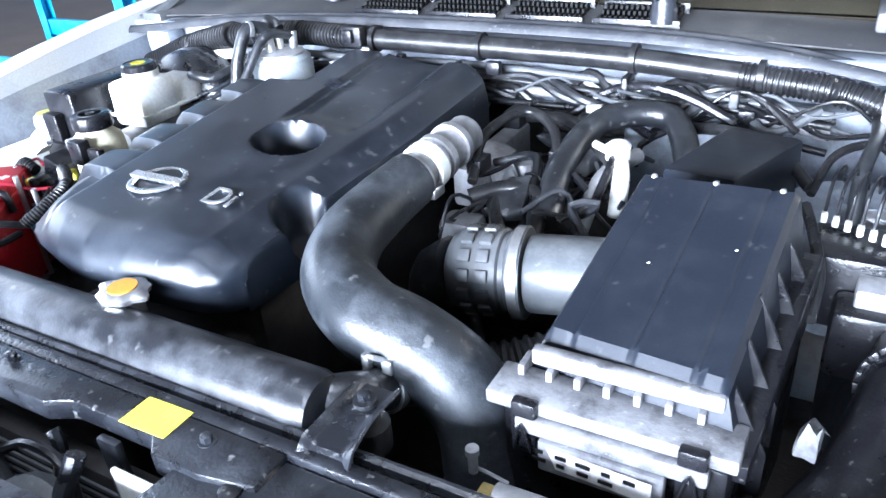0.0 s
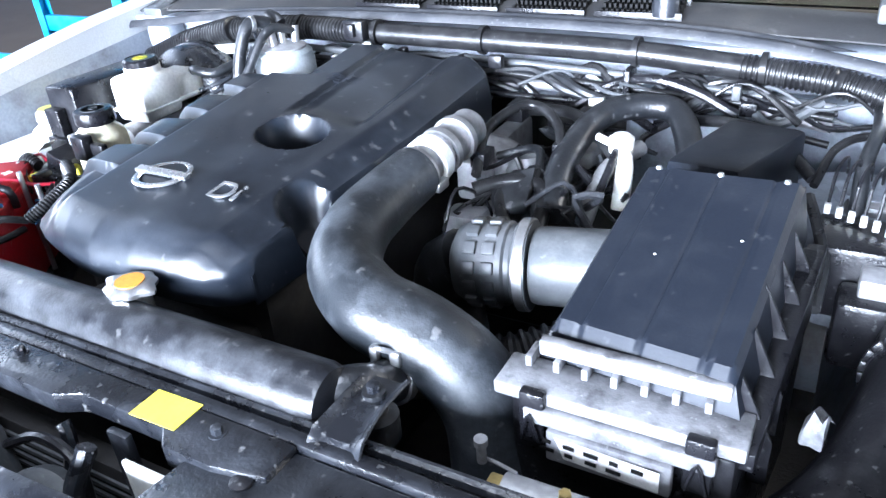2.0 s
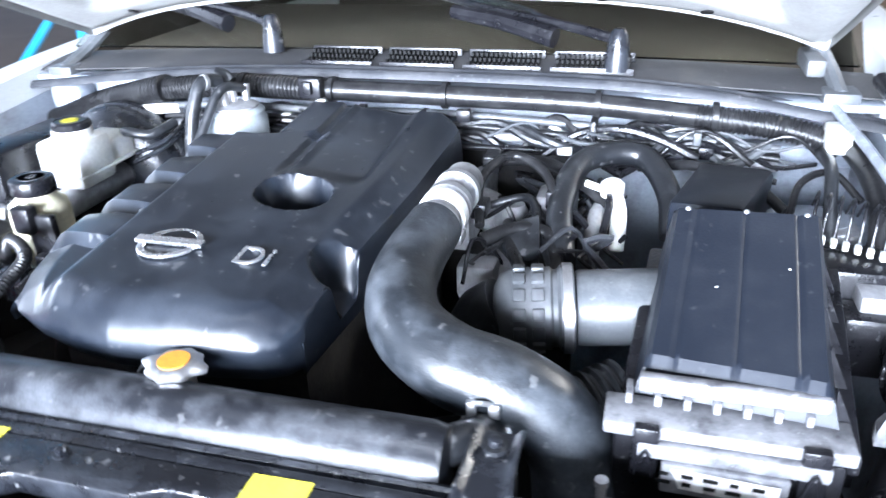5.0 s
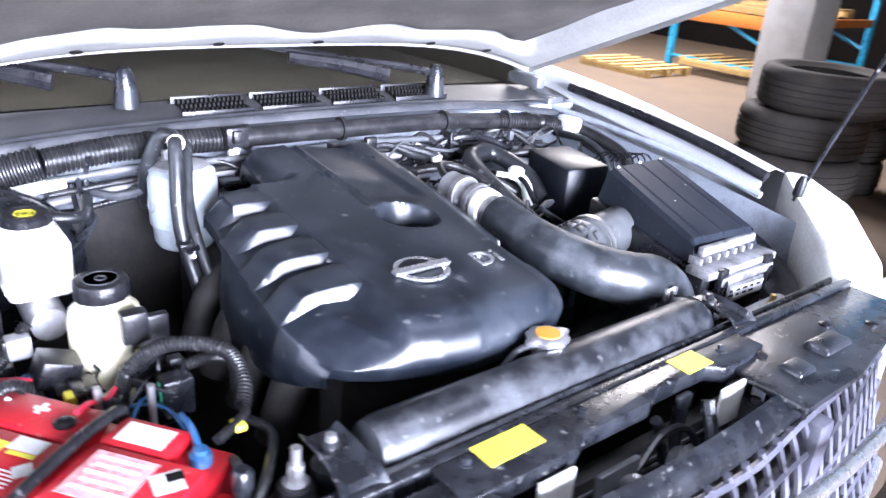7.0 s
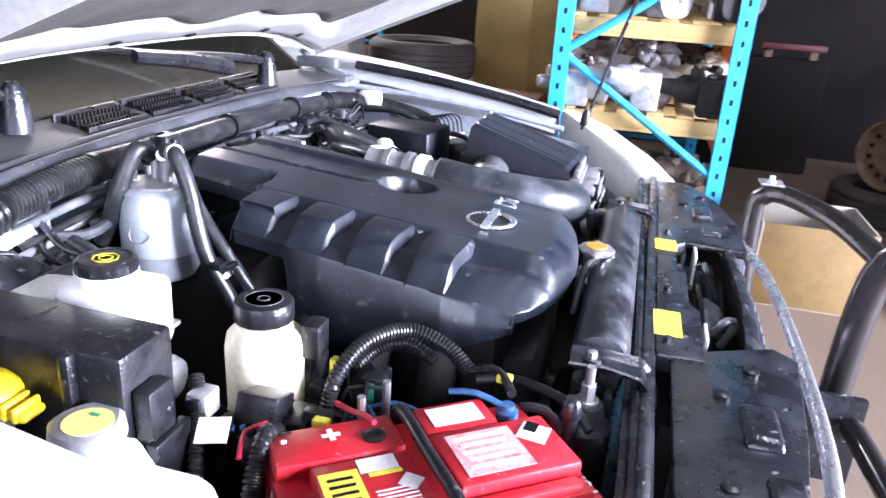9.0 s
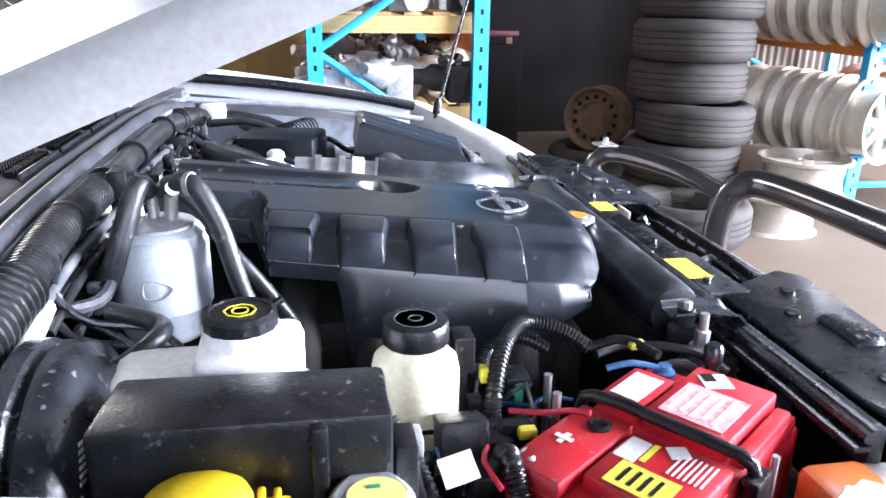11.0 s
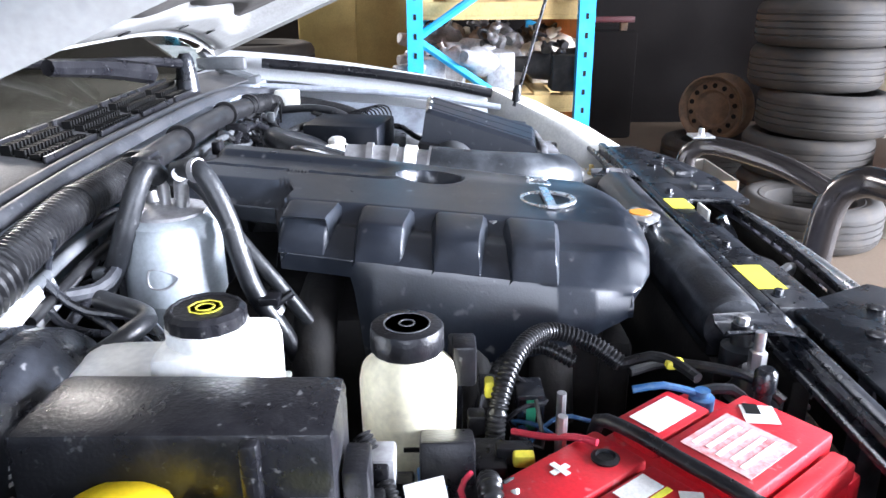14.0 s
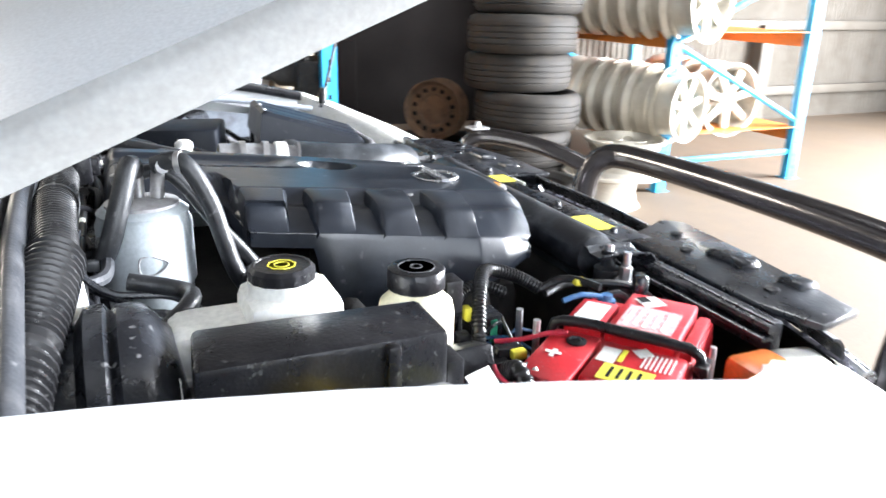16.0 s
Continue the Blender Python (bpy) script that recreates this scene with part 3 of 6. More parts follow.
def cover_top(x, y):
    """Height of the cover's top: level plateau, lowered shoulder, steep outer face, funnel and grooves."""
    xr, xs = lerp(RIGHT_X, y), lerp(SKIRT_X, y)
    z = crown(y) - 0.010 * ss(0.0, 0.10, x) - 0.024 * ss(xr - 0.05, xr, x)
    shoulder = 1 - ss(0.580, 0.606, y)
    z -= 0.020 * ss(-0.162, -0.196, x) * shoulder
    if shoulder > 0.5:
        xb = xs + 0.055
        if x < xb:
            t = (xb - x) / (xb - xs)
            z += (lerp(SKIRT_Z, y) - z) * t ** 1.15
    else:
        z -= 0.03 * ss(-0.085, -0.125, x)
    d = math.hypot((x - 0.026) / 1.08, y - 0.402)
    z -= 0.072 * (1 - ss(0.040, 0.054, d))
    d = math.hypot(x - 0.150, (y - 0.268) / 1.2)
    z -= 0.06 * (1 - ss(0.022, 0.036, d))
    back = ss(0.44, 0.50, y)
    z -= 0.008 * back * (1 - ss(0.005, 0.012, abs(x + 0.018)))
    z -= 0.008 * back * ss(-0.012, 0.006, x) * (1 - ss(0.10, 0.12, x))
    return z


def cover_fn(u, v):
    def across(y):
        xr, xs = lerp(RIGHT_X, y), lerp(SKIRT_X, y)
        if u < 0.05:
            return xr, 0.0
        if u < 0.86:
            return xr + (xs - xr) * (u - 0.05) / 0.81, 0.0
        return xs, (u - 0.86) / 0.14
    y0 = 0.15
    for _ in range(4):
        y0 = lerp(FRONT, across(y0)[0])
    x0 = across(y0)[0]
    yend = 0.768 - 0.05 * ss(0.08, 0.20, x0)
    face = min(v / 0.06, 1.0)
    y = y0 + (yend - y0) * (max(v - 0.06, 0) / 0.94) ** 1.3
    x, k = across(y)
    z = cover_top(x, y)
    if u < 0.05:
        z = 0.972 + (z - 0.972) * u / 0.05
    if k:
        deep = lerp([(0.10, 1.0), (0.15, 0.992), (0.20, 0.974), (0.28, 0.948), (0.36, 0.934), (0.48, 0.925)], y)
        deep += (z - 0.022 - deep) * ss(0.480, 0.500, y)
        z += (deep - z) * k
        x -= 0.012 * math.sin(k * math.pi * 0.75) * (1 - ss(0.47, 0.50, y))
    crease = 1.018
    if z > crease:
        t = min((y - y0) / 0.055, 1.0)
        z = crease + (z - crease) * math.sqrt(max(0.0, 1 - (1 - t) ** 2))
    under = min(z, 0.984 - 0.06 * x)
    z = under + (z - under) * face
    y += 0.010 * (1 - face)
    if v > 0.975:
        z -= 0.05 * ((v - 0.975) / 0.025) ** 2
    return Vector((x, y, z))


part("shell", thick(grid(cover_fn, 170, 180), 0.003), COVER, cover)


def ridge(yf):
    """One raised ridge: level crest, bent outer face, and a front flank that runs out to a point."""
    yc = yf + 0.028
    xs, zs, top = lerp(SKIRT_X, yc), lerp(SKIRT_Z, yc), crown(yc)
    prof = [(-0.160, top - 0.002), (-0.176, top), (-0.204, top - 0.001), (-0.230, top - 0.004), (xs + 0.034, top - 0.009), (xs + 0.022, top - 0.018), (xs + 0.010, top - 0.032), (xs - 0.001, zs + 0.001)]
    line = spline2(prof)
    bm = bmesh.new()
    rows = []
    for a, dz in ((-0.10, 2), (0.0, 0.10), (0.025, 0.0), (0.5, 0.0), (0.88, 0.0), (0.96, 0.12), (1.0, 0.4), (1.08, 2)):
        row = []
        for x, z in line:
            w = ss(xs, xs + 0.04, x)
            y1 = yf - 0.013 * ss(xs, -0.16, x)
            y = y1 + (yf + 0.054 - y1) * a
            zz = z + 0.10 * (y - yc)
            if dz == 2:
                zz = min(cover_top(max(x, xs), y), zz) - 0.004
            else:
                zz -= 0.020 * dz * w
            row.append(bm.verts.new((x, y, zz)))
        rows.append(row)
    for a, b in zip(rows, rows[1:]):
        for i in range(len(a) - 1):
            bm.faces.new((a[i], a[i + 1], b[i + 1], b[i]))
    return bm


def spline2(pts):
    return [(p.x, p.z) for p in spline([(x, 0, z) for x, z in pts], 0.006)]


for yc in (0.248, 0.342, 0.438, 0.533):
    part("ridge", ridge(yc), COVER, cover, "raised ridge with a steep flank")
tl = (0, 1, 0.10)
bc = Vector((-0.069, 0.231, 1.0815))
badge = part("badge", join(*[grid(lambda u, v, k=k: bc + Vector((math.cos(u * 2 * math.pi) * (0.038 + (0.005 * math.cos(v * 2 * math.pi))), math.sin(u * 2 * math.pi) * (0.038 + 0.005 * math.cos(v * 2 * math.pi)), 0.004 + 0.003 * math.sin(v * 2 * math.pi))), 40, 8) for k in (0,)], plate(bc + Vector((0, 0, 0.0045)), (1, 0, 0), (0, 1, 0.10), 0.098, 0.013, 0.005)), CHROME, cover, "chrome ring badge with a plain bar")
words("Di", 0.056, (0.054, 0.226, 1.0805), (1, 0, 0), tl, CHROME, cover, depth=0.0012)
part("screw", bolt((-0.172, 0.318, 1.075), 0.006, 0.012), STEEL, cover)
part("funnel_cap", lathe([(0.030, 0), (0.030, 0.004), (0.012, 0.006)], 24, (0.026, 0.402, 1.029)), ALU, cover)

# ---- radiator and front panel ----
rad = thing("radiator", (0.03, 0.03, 0.44), "black radiator with a rounded top tank", "radiator", shift=(0.005, -0.002, 0.01))
part("top_tank", join(lathe([(0.020, 0.0), (0.036, 0.004), (0.040, 0.02), (0.040, 0.63), (0.036, 0.646), (0.020, 0.65)], 28, (-0.295, 0.030, 0.972), (1, 0, 0)), box(-0.29, 0.35, 0.0, 0.06, 0.93, 0.965, 0.006)), TANK, rad, "dusty black plastic top tank")
part("core", box(-0.31, 0.37, 0.005, 0.055, 0.44, 0.93, 0.004), DARK, rad)
part("neck", lathe([(0.020, -0.035), (0.020, 0.0), (0.027, 0.004), (0.027, 0.010)], 20, (0.03, 0.064, 1.005)), STEEL, rad)
cap = part("filler_cap", lathe([(0.026, 0.010), (0.030, 0.012), (0.031, 0.017), (0.024, 0.021), (0.020, 0.0215)], 48, (0.03, 0.064, 1.0), (0, 0, 1), lambda a: 1 + 0.30 * abs(math.cos(a)) ** 24 + 0.05 * math.cos(8 * a)), STEEL, rad, "pressed silver pressure cap")
part("cap_disc", lathe([(0.018, 0), (0.018, 0.0015)], 24, (0.03, 0.064, 1.0213)), ORANGE, cap, "orange-yellow printed disc")
part("overflow_pipe", tube([(0.012, 0.066, 1.005), (-0.010, 0.072, 1.004), (-0.03, 0.078, 0.985), (-0.06, 0.085, 0.93)], 0.0055, 10), SEAL, rad, "grey rubber overflow pipe")
part("outlet", tube([(0.33, 0.035, 0.975), (0.36, 0.06, 0.975), (0.37, 0.085, 0.96)], 0.022, 14), RUBBER, rad)

sup = thing("radiator_support", (0.03, -0.03, 0.44), "black painted steel front cross member with dirt", "cross member", shift=(0.008, 0.006, 0.01))
part("top_rail", join(box(-0.62, 0.76, -0.050, -0.032, 0.935, 0.982, 0.004), box(-0.62, 0.76, -0.036, -0.014, 0.955, 0.963, 0.002), tube([(-0.62, -0.030, 0.972), (0.03, -0.024, 0.976), (0.76, -0.010, 0.966)], 0.007, 8)), BLKMET, sup)
part("ledge", prism([(-0.26, -0.05), (0.36, -0.05), (0.36, -0.095), (0.30, -0.105), (0.24, -0.105), (0.22, -0.085), (0.10, -0.085), (0.07, -0.10), (-0.06, -0.10), (-0.09, -0.115), (-0.26, -0.115)], 0.955, 0.982, 0.003), BLKMET, sup)
for sx in (-0.61, 0.74):
    part("side_post", box(sx - 0.03, sx + 0.05, -0.06, 0.03, 0.44, 0.86, 0.006), BLKMET, sup)
part("lower_rail", box(-0.62, 0.76, -0.05, 0.03, 0.40, 0.46, 0.006), BLKMET, sup)
part("centre_stay", join(box(0.145, 0.175, -0.10, -0.09, 0.46, 0.96, 0.003), tube([(0.16, -0.13, 0.97), (0.15, -0.16, 0.90), (0.16, -0.17, 0.7)], 0.010, 8)), BLKMET, sup)
for bx, by in ((-0.03, -0.066), (0.28, -0.07), (-0.22, -0.065)):
    part("bolt", bolt((bx, by, 0.981), 0.006, 0.010), BLKMET, sup)
for (lx, w) in ((-0.156, 0.088), (0.206, 0.062)):
    part("sticker", plate((lx, -0.066, 0.9822), (1, 0.02, 0), (0, 1, 0), w, 0.040, 0.0008), STICK, sup, "yellow warning sticker", smooth=False)
for lx in (-0.13, 0.235):
    part("paper_tag", box(lx - 0.03, lx + 0.03, -0.128, -0.122, 0.90, 0.968, 0.002), WHITEP, sup, "white plastic tag below the ledge")
for s, bx, wid in ((1, 0.388, 0.05), (-1, -0.334, 0.05)):
    br = thing("radiator_bracket", (bx, 0.0, 0.96), "glossy black pressed bracket holding the radiator", "bracket", "radiator brackets", shift=(0.015, 0.008, -0.008) if s > 0 else (0.003, 0.009, -0.005))
    def arch(u, v, bx=bx):
        y = 0.055 - 0.115 * v
        z = lerp([(-0.06, 0.962), (-0.052, 0.985), (-0.035, 1.004), (0.01, 1.010), (0.055, 1.008)], y)
        hw = 0.024 + 0.006 * ss(0.4, 1, v)
        return Vector((bx + (u - 0.5) * 2 * hw, y, z + 0.008 * ss(0.30, 0.48, abs(u - 0.5))))
    part("strap", thick(grid(arch, 14, 18), 0.003), BLKMET, br)
    part("bolt", bolt((bx, 0.028, 1.009), 0.007, 0.014), STEEL if s < 0 else BLKMET, br)
    part("mount_foot", lathe([(0.022, 0), (0.022, 0.03), (0.012, 0.034), (0.012, 0.06)], 18, (bx, 0.028, 0.955)), RUBBER, br)


def covpanel(poly, z, name, label):
    o = thing(name, (poly[0][0], poly[0][1], z - 0.03), label, "grille panel", shift=(0.002, 0.012, 0.012))
    part("panel", prism(poly, z - 0.012, z, 0.004), BLKMET, o)
    xs, ys = [p[0] for p in poly], [p[1] for p in poly]
    cx, cy = sum(xs) / len(xs), sum(ys) / len(ys)
    for i, (ax, ay) in enumerate(((0.3, 0.3), (-0.5, 0.35), (0.62, -0.2))):
        bx, by = cx + ax * (max(xs) - min(xs)) / 2, cy + ay * (max(ys) - min(ys)) / 2
        part("push_clip", lathe([(0.011, 0), (0.011, 0.003), (0.006, 0.005)], 16, (bx, by, z)), BLACK, o)
    part("rib", box(cx - 0.04, cx + 0.05, cy - 0.035, cy + 0.01, z, z + 0.012, 0.005, taper=0.2), BLKMET, o)
    part("rib", box(cx - 0.14, cx - 0.09, cy - 0.045, cy - 0.005, z, z + 0.010, 0.004, taper=0.2), BLKMET, o)
    return o


covpanel([(-0.24, -0.075), (-0.17, -0.215), (-0.20, -0.245), (-0.40, -0.225), (-0.62, -0.19), (-0.64, -0.10), (-0.55, -0.075)], 0.978, "grille_cover", "scuffed glossy black plastic grille cover panel")
covpanel([(0.278, -0.064), (0.266, -0.160), (0.262, -0.228), (0.44, -0.225), (0.62, -0.19), (0.76, -0.13), (0.76, -0.057), (0.36, -0.057)], 0.972, "grille_cover", "scuffed glossy black plastic grille cover panel")

gr = thing("grille", (0.05, -0.26, 0.62), "black front grille with a diamond mesh", "grille", shift=(0, 0.006, 0.01))


def gtop(u, v):
    x = -0.66 + 1.42 * u
    bow = 0.10 * ((x - CX) / 0.71) ** 2
    a = v * math.pi * 0.5
    return Vector((x, -0.185 + bow - 0.030 * math.sin(a), 0.972 - 0.035 * (1 - math.cos(a))))


part("top_edge", thick(grid(gtop, 40, 8), 0.004), BLKMET, gr)


def gface(u, v):
    x = -0.66 + 1.42 * u
    bow = 0.10 * ((x - CX) / 0.71) ** 2
    return Vector((x, -0.218 + bow - 0.07 * v, 0.937 - 0.28 * v))


part("backing", thick(grid(lambda u, v: gface(u, v) + Vector((0, 0.02, 0)), 30, 2), 0.003), INK, gr)
bars = []
for r in range(6):
    bars.append(tube([gface(u / 12, 0.04 + r * 0.185 + 0.02 * math.sin(u * 2.1 + r)) for u in range(13)], 0.0065, 6, 0.03))
for i in range(-4, 40):
    for s in (1, -1):
        pts = [(i / 34 + s * 0.010 * math.sin(k * 1.3) + s * 0.008 * k, k / 5) for k in range(6)]
        if s < 0 or max(p[0] for p in pts) > 1 or min(p[0] for p in pts) < 0:
            continue
        bars.append(tube([gface(a, b * 0.95) for a, b in pts], 0.006, 6, 0.03))
for u in (0.30, 0.70):
    bars.append(box(gface(u, 0).x - 0.02, gface(u, 0).x + 0.02, gface(u, 0).y - 0.03, gface(u, 0).y + 0.01, 0.67, 0.93, 0.006))
part("mesh", join(*bars), GRILLE, gr, "grey moulded mesh bars")
part("chrome_strip", tube([gface(0.0, 1.02), gface(0.25, 1.02), gface(0.5, 1.02), gface(0.75, 1.02), gface(1.0, 1.02)], 0.016, 10), CHROME, gr)
bump = thing("front_bumper", (0.05, -0.30, 0.38), "dark painted front bumper below the grille", "bumper", shift=(0, 0, 0.005))
part("skin", thick(grid(lambda u, v: Vector((-0.86 + 1.82 * u, -0.33 + 0.20 * abs(2 * u - 1) ** 3 - 0.04 * math.sin(v * math.pi), 0.38 + 0.27 * v)), 40, 10), 0.004), BLKMET, bump)

part("trim_strip", tube([(-0.64, -0.20, 0.885), (-0.37, -0.262, 0.905), (0.0, -0.278, 0.91), (0.40, -0.268, 0.905), (0.74, -0.21, 0.89)], 0.011, 12), CHROME, bump, "bright chrome trim strip")
# Black panel added to hide the lit floor and keep the nose gap dark.
part("floor_blackout_panel", box(-0.72, 0.82, -0.30, 0.0, 0.40, 0.43, 0.004), BLACK, bump)
bb = thing("bull_bar", (0.05, -0.50, 0.38), "dark polished tubular bull bar", "bull bar")
part("top_hoop", tube([(0.56, -0.52, 0.52), (0.57, -0.53, 0.74), (0.575, -0.55, 0.88), (0.55, -0.585, 0.935), (0.45, -0.615, 0.95), (0.05, -0.625, 0.955), (-0.35, -0.615, 0.95), (-0.45, -0.585, 0.935), (-0.475, -0.55, 0.88), (-0.47, -0.53, 0.74), (-0.46, -0.52, 0.52)], 0.036, 20, 0.02), BULL, bb)
for s in (-1, 1):
    far = 0.11 if s > 0 else 0.0
    part("side_tube", tube([(CX + s * 0.50, -0.56, 0.90), (CX + s * 0.62 + 0.5 * far, -0.47 - 0.1 * far, 0.94), (CX + s * 0.74 + far, -0.34 - 0.4 * far, 0.95), (CX + s * 0.78 + far, -0.29 - 0.4 * far, 0.93), (CX + s * 0.785 + far, -0.275 - 0.4 * far, 0.86), (CX + s * 0.77 + far, -0.30 - 0.4 * far, 0.45)], 0.026, 16, 0.02), BULL, bb)
    part("lamp_bracket", join(box(CX + s * 0.76 - 0.03 + far, CX + s * 0.76 + 0.03 + far, -0.33 - 0.4 * far, -0.27 - 0.4 * far, 0.972, 0.978, 0.001), bolt((CX + s * 0.76 + far, -0.30 - 0.4 * far, 0.975), 0.008, 0.02)), STEEL, bb)
    part("mount_leg", box(CX + s * 0.40 - 0.012, CX + s * 0.40 + 0.012, -0.56, -0.30, 0.40, 0.62, 0.004), BLKMET, bb)
part("lower_tube", tube([(-0.47, -0.53, 0.55), (0.05, -0.56, 0.55), (0.57, -0.53, 0.55)], 0.026, 14, 0.04), BULL, bb)

for s in (-1, 1):
    hl = thing("headlight", (CX + s * 0.80, 0.02, 0.72), "clear headlight unit with a pale housing", "headlight", "headlights")
    k = 1 if s > 0 else 0.93
    part("housing", prism([(CX + s * 0.70 * k, -0.12), (CX + s * 0.86 * k, -0.04), (CX + s * 0.985 * k, 0.10), (CX + s * 0.99 * k, 0.22), (CX + s * 0.93 * k, 0.25), (CX + s * 0.86 * k, 0.17), (CX + s * 0.78 * k, 0.06), (CX + s * 0.69 * k, -0.02)], 0.74, 0.99, 0.018, [0.945, 0.965, 1.02, 1.05, 1.05, 1.03, 0.98, 0.945] if s < 0 else [0.97, 1.0, 1.06, 1.10, 1.11, 1.085, 1.03, 0.975]), WHITEP, hl)
    part("lens", prism([(CX + s * 0.70 * k, -0.15), (CX + s * 0.87 * k, -0.075), (CX + s * 0.90 * k, -0.04), (CX + s * 0.86 * k, -0.044), (CX + s * 0.70 * k, -0.124)], 0.74, 0.94, 0.008, [0.92, 0.95, 0.965, 0.965, 0.935]), WHITEP, hl, "clear pale lens")
    if s < 0:
        part("indicator", box(CX + s * 0.690 - 0.03, CX + s * 0.690 + 0.03, -0.02, 0.055, 0.88, 0.962, 0.012), AMBER, hl, "amber indicator lens")

# ---- intake side: air box, hoses ----
ab = thing("air_filter_box", (0.61, 0.30, 0.70), "black ribbed air filter box with clipped lid", "air filter box", shift=(0.016, 0.002, 0.0))
LF, RF, RR_, RL = Vector((0.520, 0.163, 1.040)), Vector((0.701, 0.143, 1.043)), Vector((0.718, 0.408, 1.122)), Vector((0.545, 0.412, 1.117))


def lidp(u, v, dz=0.0):
    p = LF.lerp(RF, u).lerp(RL.lerp(RR_, u), v)
    return p + Vector((0, 0, dz))


def lidtop(u, v):
    g = 0.0
    for c in (0.16, 0.5, 0.84):
        g -= 0.0020 * (1 - ss(0.004, 0.020, abs(u - c)))
    e = min(u, 1 - u, v * 1.5, (1 - v) * 1.5)
    return lidp(u, v, g - 0.010 * (1 - ss(0, 0.035, e)))


lidbm = grid(lidtop, 60, 30)
edge = [(0, j / 30) for j in range(31)] + [(i / 30, 1) for i in range(1, 31)] + [(1, 1 - j / 30) for j in range(1, 31)] + [(1 - i / 30, 0) for i in range(1, 30)]
up_ = [lidbm.verts.new(lidp(a, b, -0.010)) for a, b in edge]
dn_ = [lidbm.verts.new(lidp(a, b, -0.045 - 0.03 * b) + Vector(((a - 0.5) * 0.02, (b - 0.5) * 0.02, 0))) for a, b in edge]
for i in range(len(edge)):
    k = (i + 1) % len(edge)
    lidbm.faces.new((up_[i], up_[k], dn_[k], dn_[i]))
lid = part("lid", lidbm, LID, ab, "dark blue-black ribbed lid")
part("lid_front_edge", box(0.517, 0.700, 0.138, 0.152, 1.016, 1.034, 0.003), DUST, lid, "dust-whitened front edge")
part("lower_case", prism([(0.495, 0.115), (0.715, 0.10), (0.745, 0.40), (0.52, 0.43)], 0.72, 1.0, 0.006, [0.985, 0.985, 1.045, 1.045]), BLACK, ab)
part("side_rim", prism([(0.708, 0.11), (0.728, 0.11), (0.750, 0.41), (0.730, 0.41)], 0.97, 1.0, 0.002, [0.990, 0.990, 1.045, 1.045]), BLACK, ab)
part("flange", box(0.485, 0.722, 0.098, 0.150, 0.988, 1.004, 0.003), DUST, ab, "dusty rim between lid and case")
part("front_ledge", join(box(0.52, 0.70, 0.088, 0.100, 0.972, 0.990, 0.003), box(0.545, 0.665, 0.084, 0.096, 0.935, 0.972, 0.003)), DUST, ab, "dust-whitened front ledge")
for i in range(7):
    x = 0.505 + i * 0.029
    part("rim_rib", box(x, x + 0.007, 0.132, 0.160, 1.0, 1.016, 0.0015), DUST, ab)
for i in range(5):
    y = 0.15 + i * 0.052
    z = 1.0 + (y - 0.15) * 0.33
    part("side_fin", prism([(0.705, y), (0.738, y), (0.738, y + 0.006), (0.705, y + 0.006)], z - 0.08, z, 0.001, [z + 0.040, z - 0.03, z - 0.03, z + 0.040]), BLACK, ab)
for cx in (0.515, 0.672):
    part("clip", join(box(cx, cx + 0.026, 0.090, 0.103, 0.945, 1.006, 0.003), tube([(cx + 0.004, 0.088, 0.95), (cx + 0.013, 0.084, 0.985), (cx + 0.022, 0.088, 0.95)], 0.0022, 6)), BLACK, ab)
part("front_label", plate((0.603, 0.0830, 0.955), (1, -0.05, 0), (0, -0.02, 1), 0.105, 0.024), PAPER, ab, "worn pale printed label", smooth=False)
for i in range(9):
    part("print_bar", plate((0.548 + (i % 5) * 0.022, 0.0822 - (i % 5) * 0.0010, 0.962 - (i // 5) * 0.010), (1, -0.05, 0), (0, -0.05, 1), 0.008 + 0.003 * (i % 3), 0.004, 0.001), INK, ab, smooth=False)
tw = part("rear_tower", prism([(0.540, 0.520), (0.640, 0.484), (0.700, 0.668), (0.590, 0.700)], 0.80, 1.11, 0.010, [1.076, 1.088, 1.082, 1.076]), LID, ab, "black box behind the lid")
for u in (0.1, 0.5, 0.9):
    part("rivet", lathe([(0.004, 0), (0.003, 0.003)], 10, lidp(u, 0.96, 0.0)), STEEL, lid)
for u, v in ((0.35, 0.45), (0.78, 0.6)):
    part("paint_fleck", lathe([(0.0018, 0), (0.001, 0.001)], 8, lidp(u, v, 0.0005)), PAPER, lid)

duct = thing("intake_duct", (0.43, 0.34, 0.92), "grey corrugated intake duct with a metal band", "duct", shift=(0.015, 0.005, -0.012))
ax = Vector((0.985, 0.16, 0.05)).normalized()
d0 = Vector((0.340, 0.318, 0.998))
part("bellows", lathe([(0.030, -0.012), (0.046, -0.004), (0.054, 0.010), (0.055, 0.062), (0.051, 0.065), (0.051, 0.071), (0.057, 0.075), (0.057, 0.092)], 36, d0, ax, None), GREYP, duct, "ribbed grey rubber end")
for i in range(2):
    for k in range(14):
        a = 2 * math.pi * k / 14
        q = Vector((0, 0, 1)).rotation_difference(ax)
        m = Matrix.Translation(d0 + ax * (0.022 + i * 0.024)) @ q.to_matrix().to_4x4() @ Matrix.Rotation(a, 4, "Z")
        part("rib", box(0.052, 0.0590, -0.008, 0.008, -0.008, 0.008, 0.002, m), GREYP, duct)
part("band", clamp_band(d0 + ax * 0.084, ax, 0.058, 0.012), STEEL, duct)
part("sensor_pipe", lathe([(0.048, 0.095), (0.050, 0.10), (0.050, 0.20), (0.046, 0.24)], 32, d0, ax), GREYP, duct, "smooth grey sensor pipe")
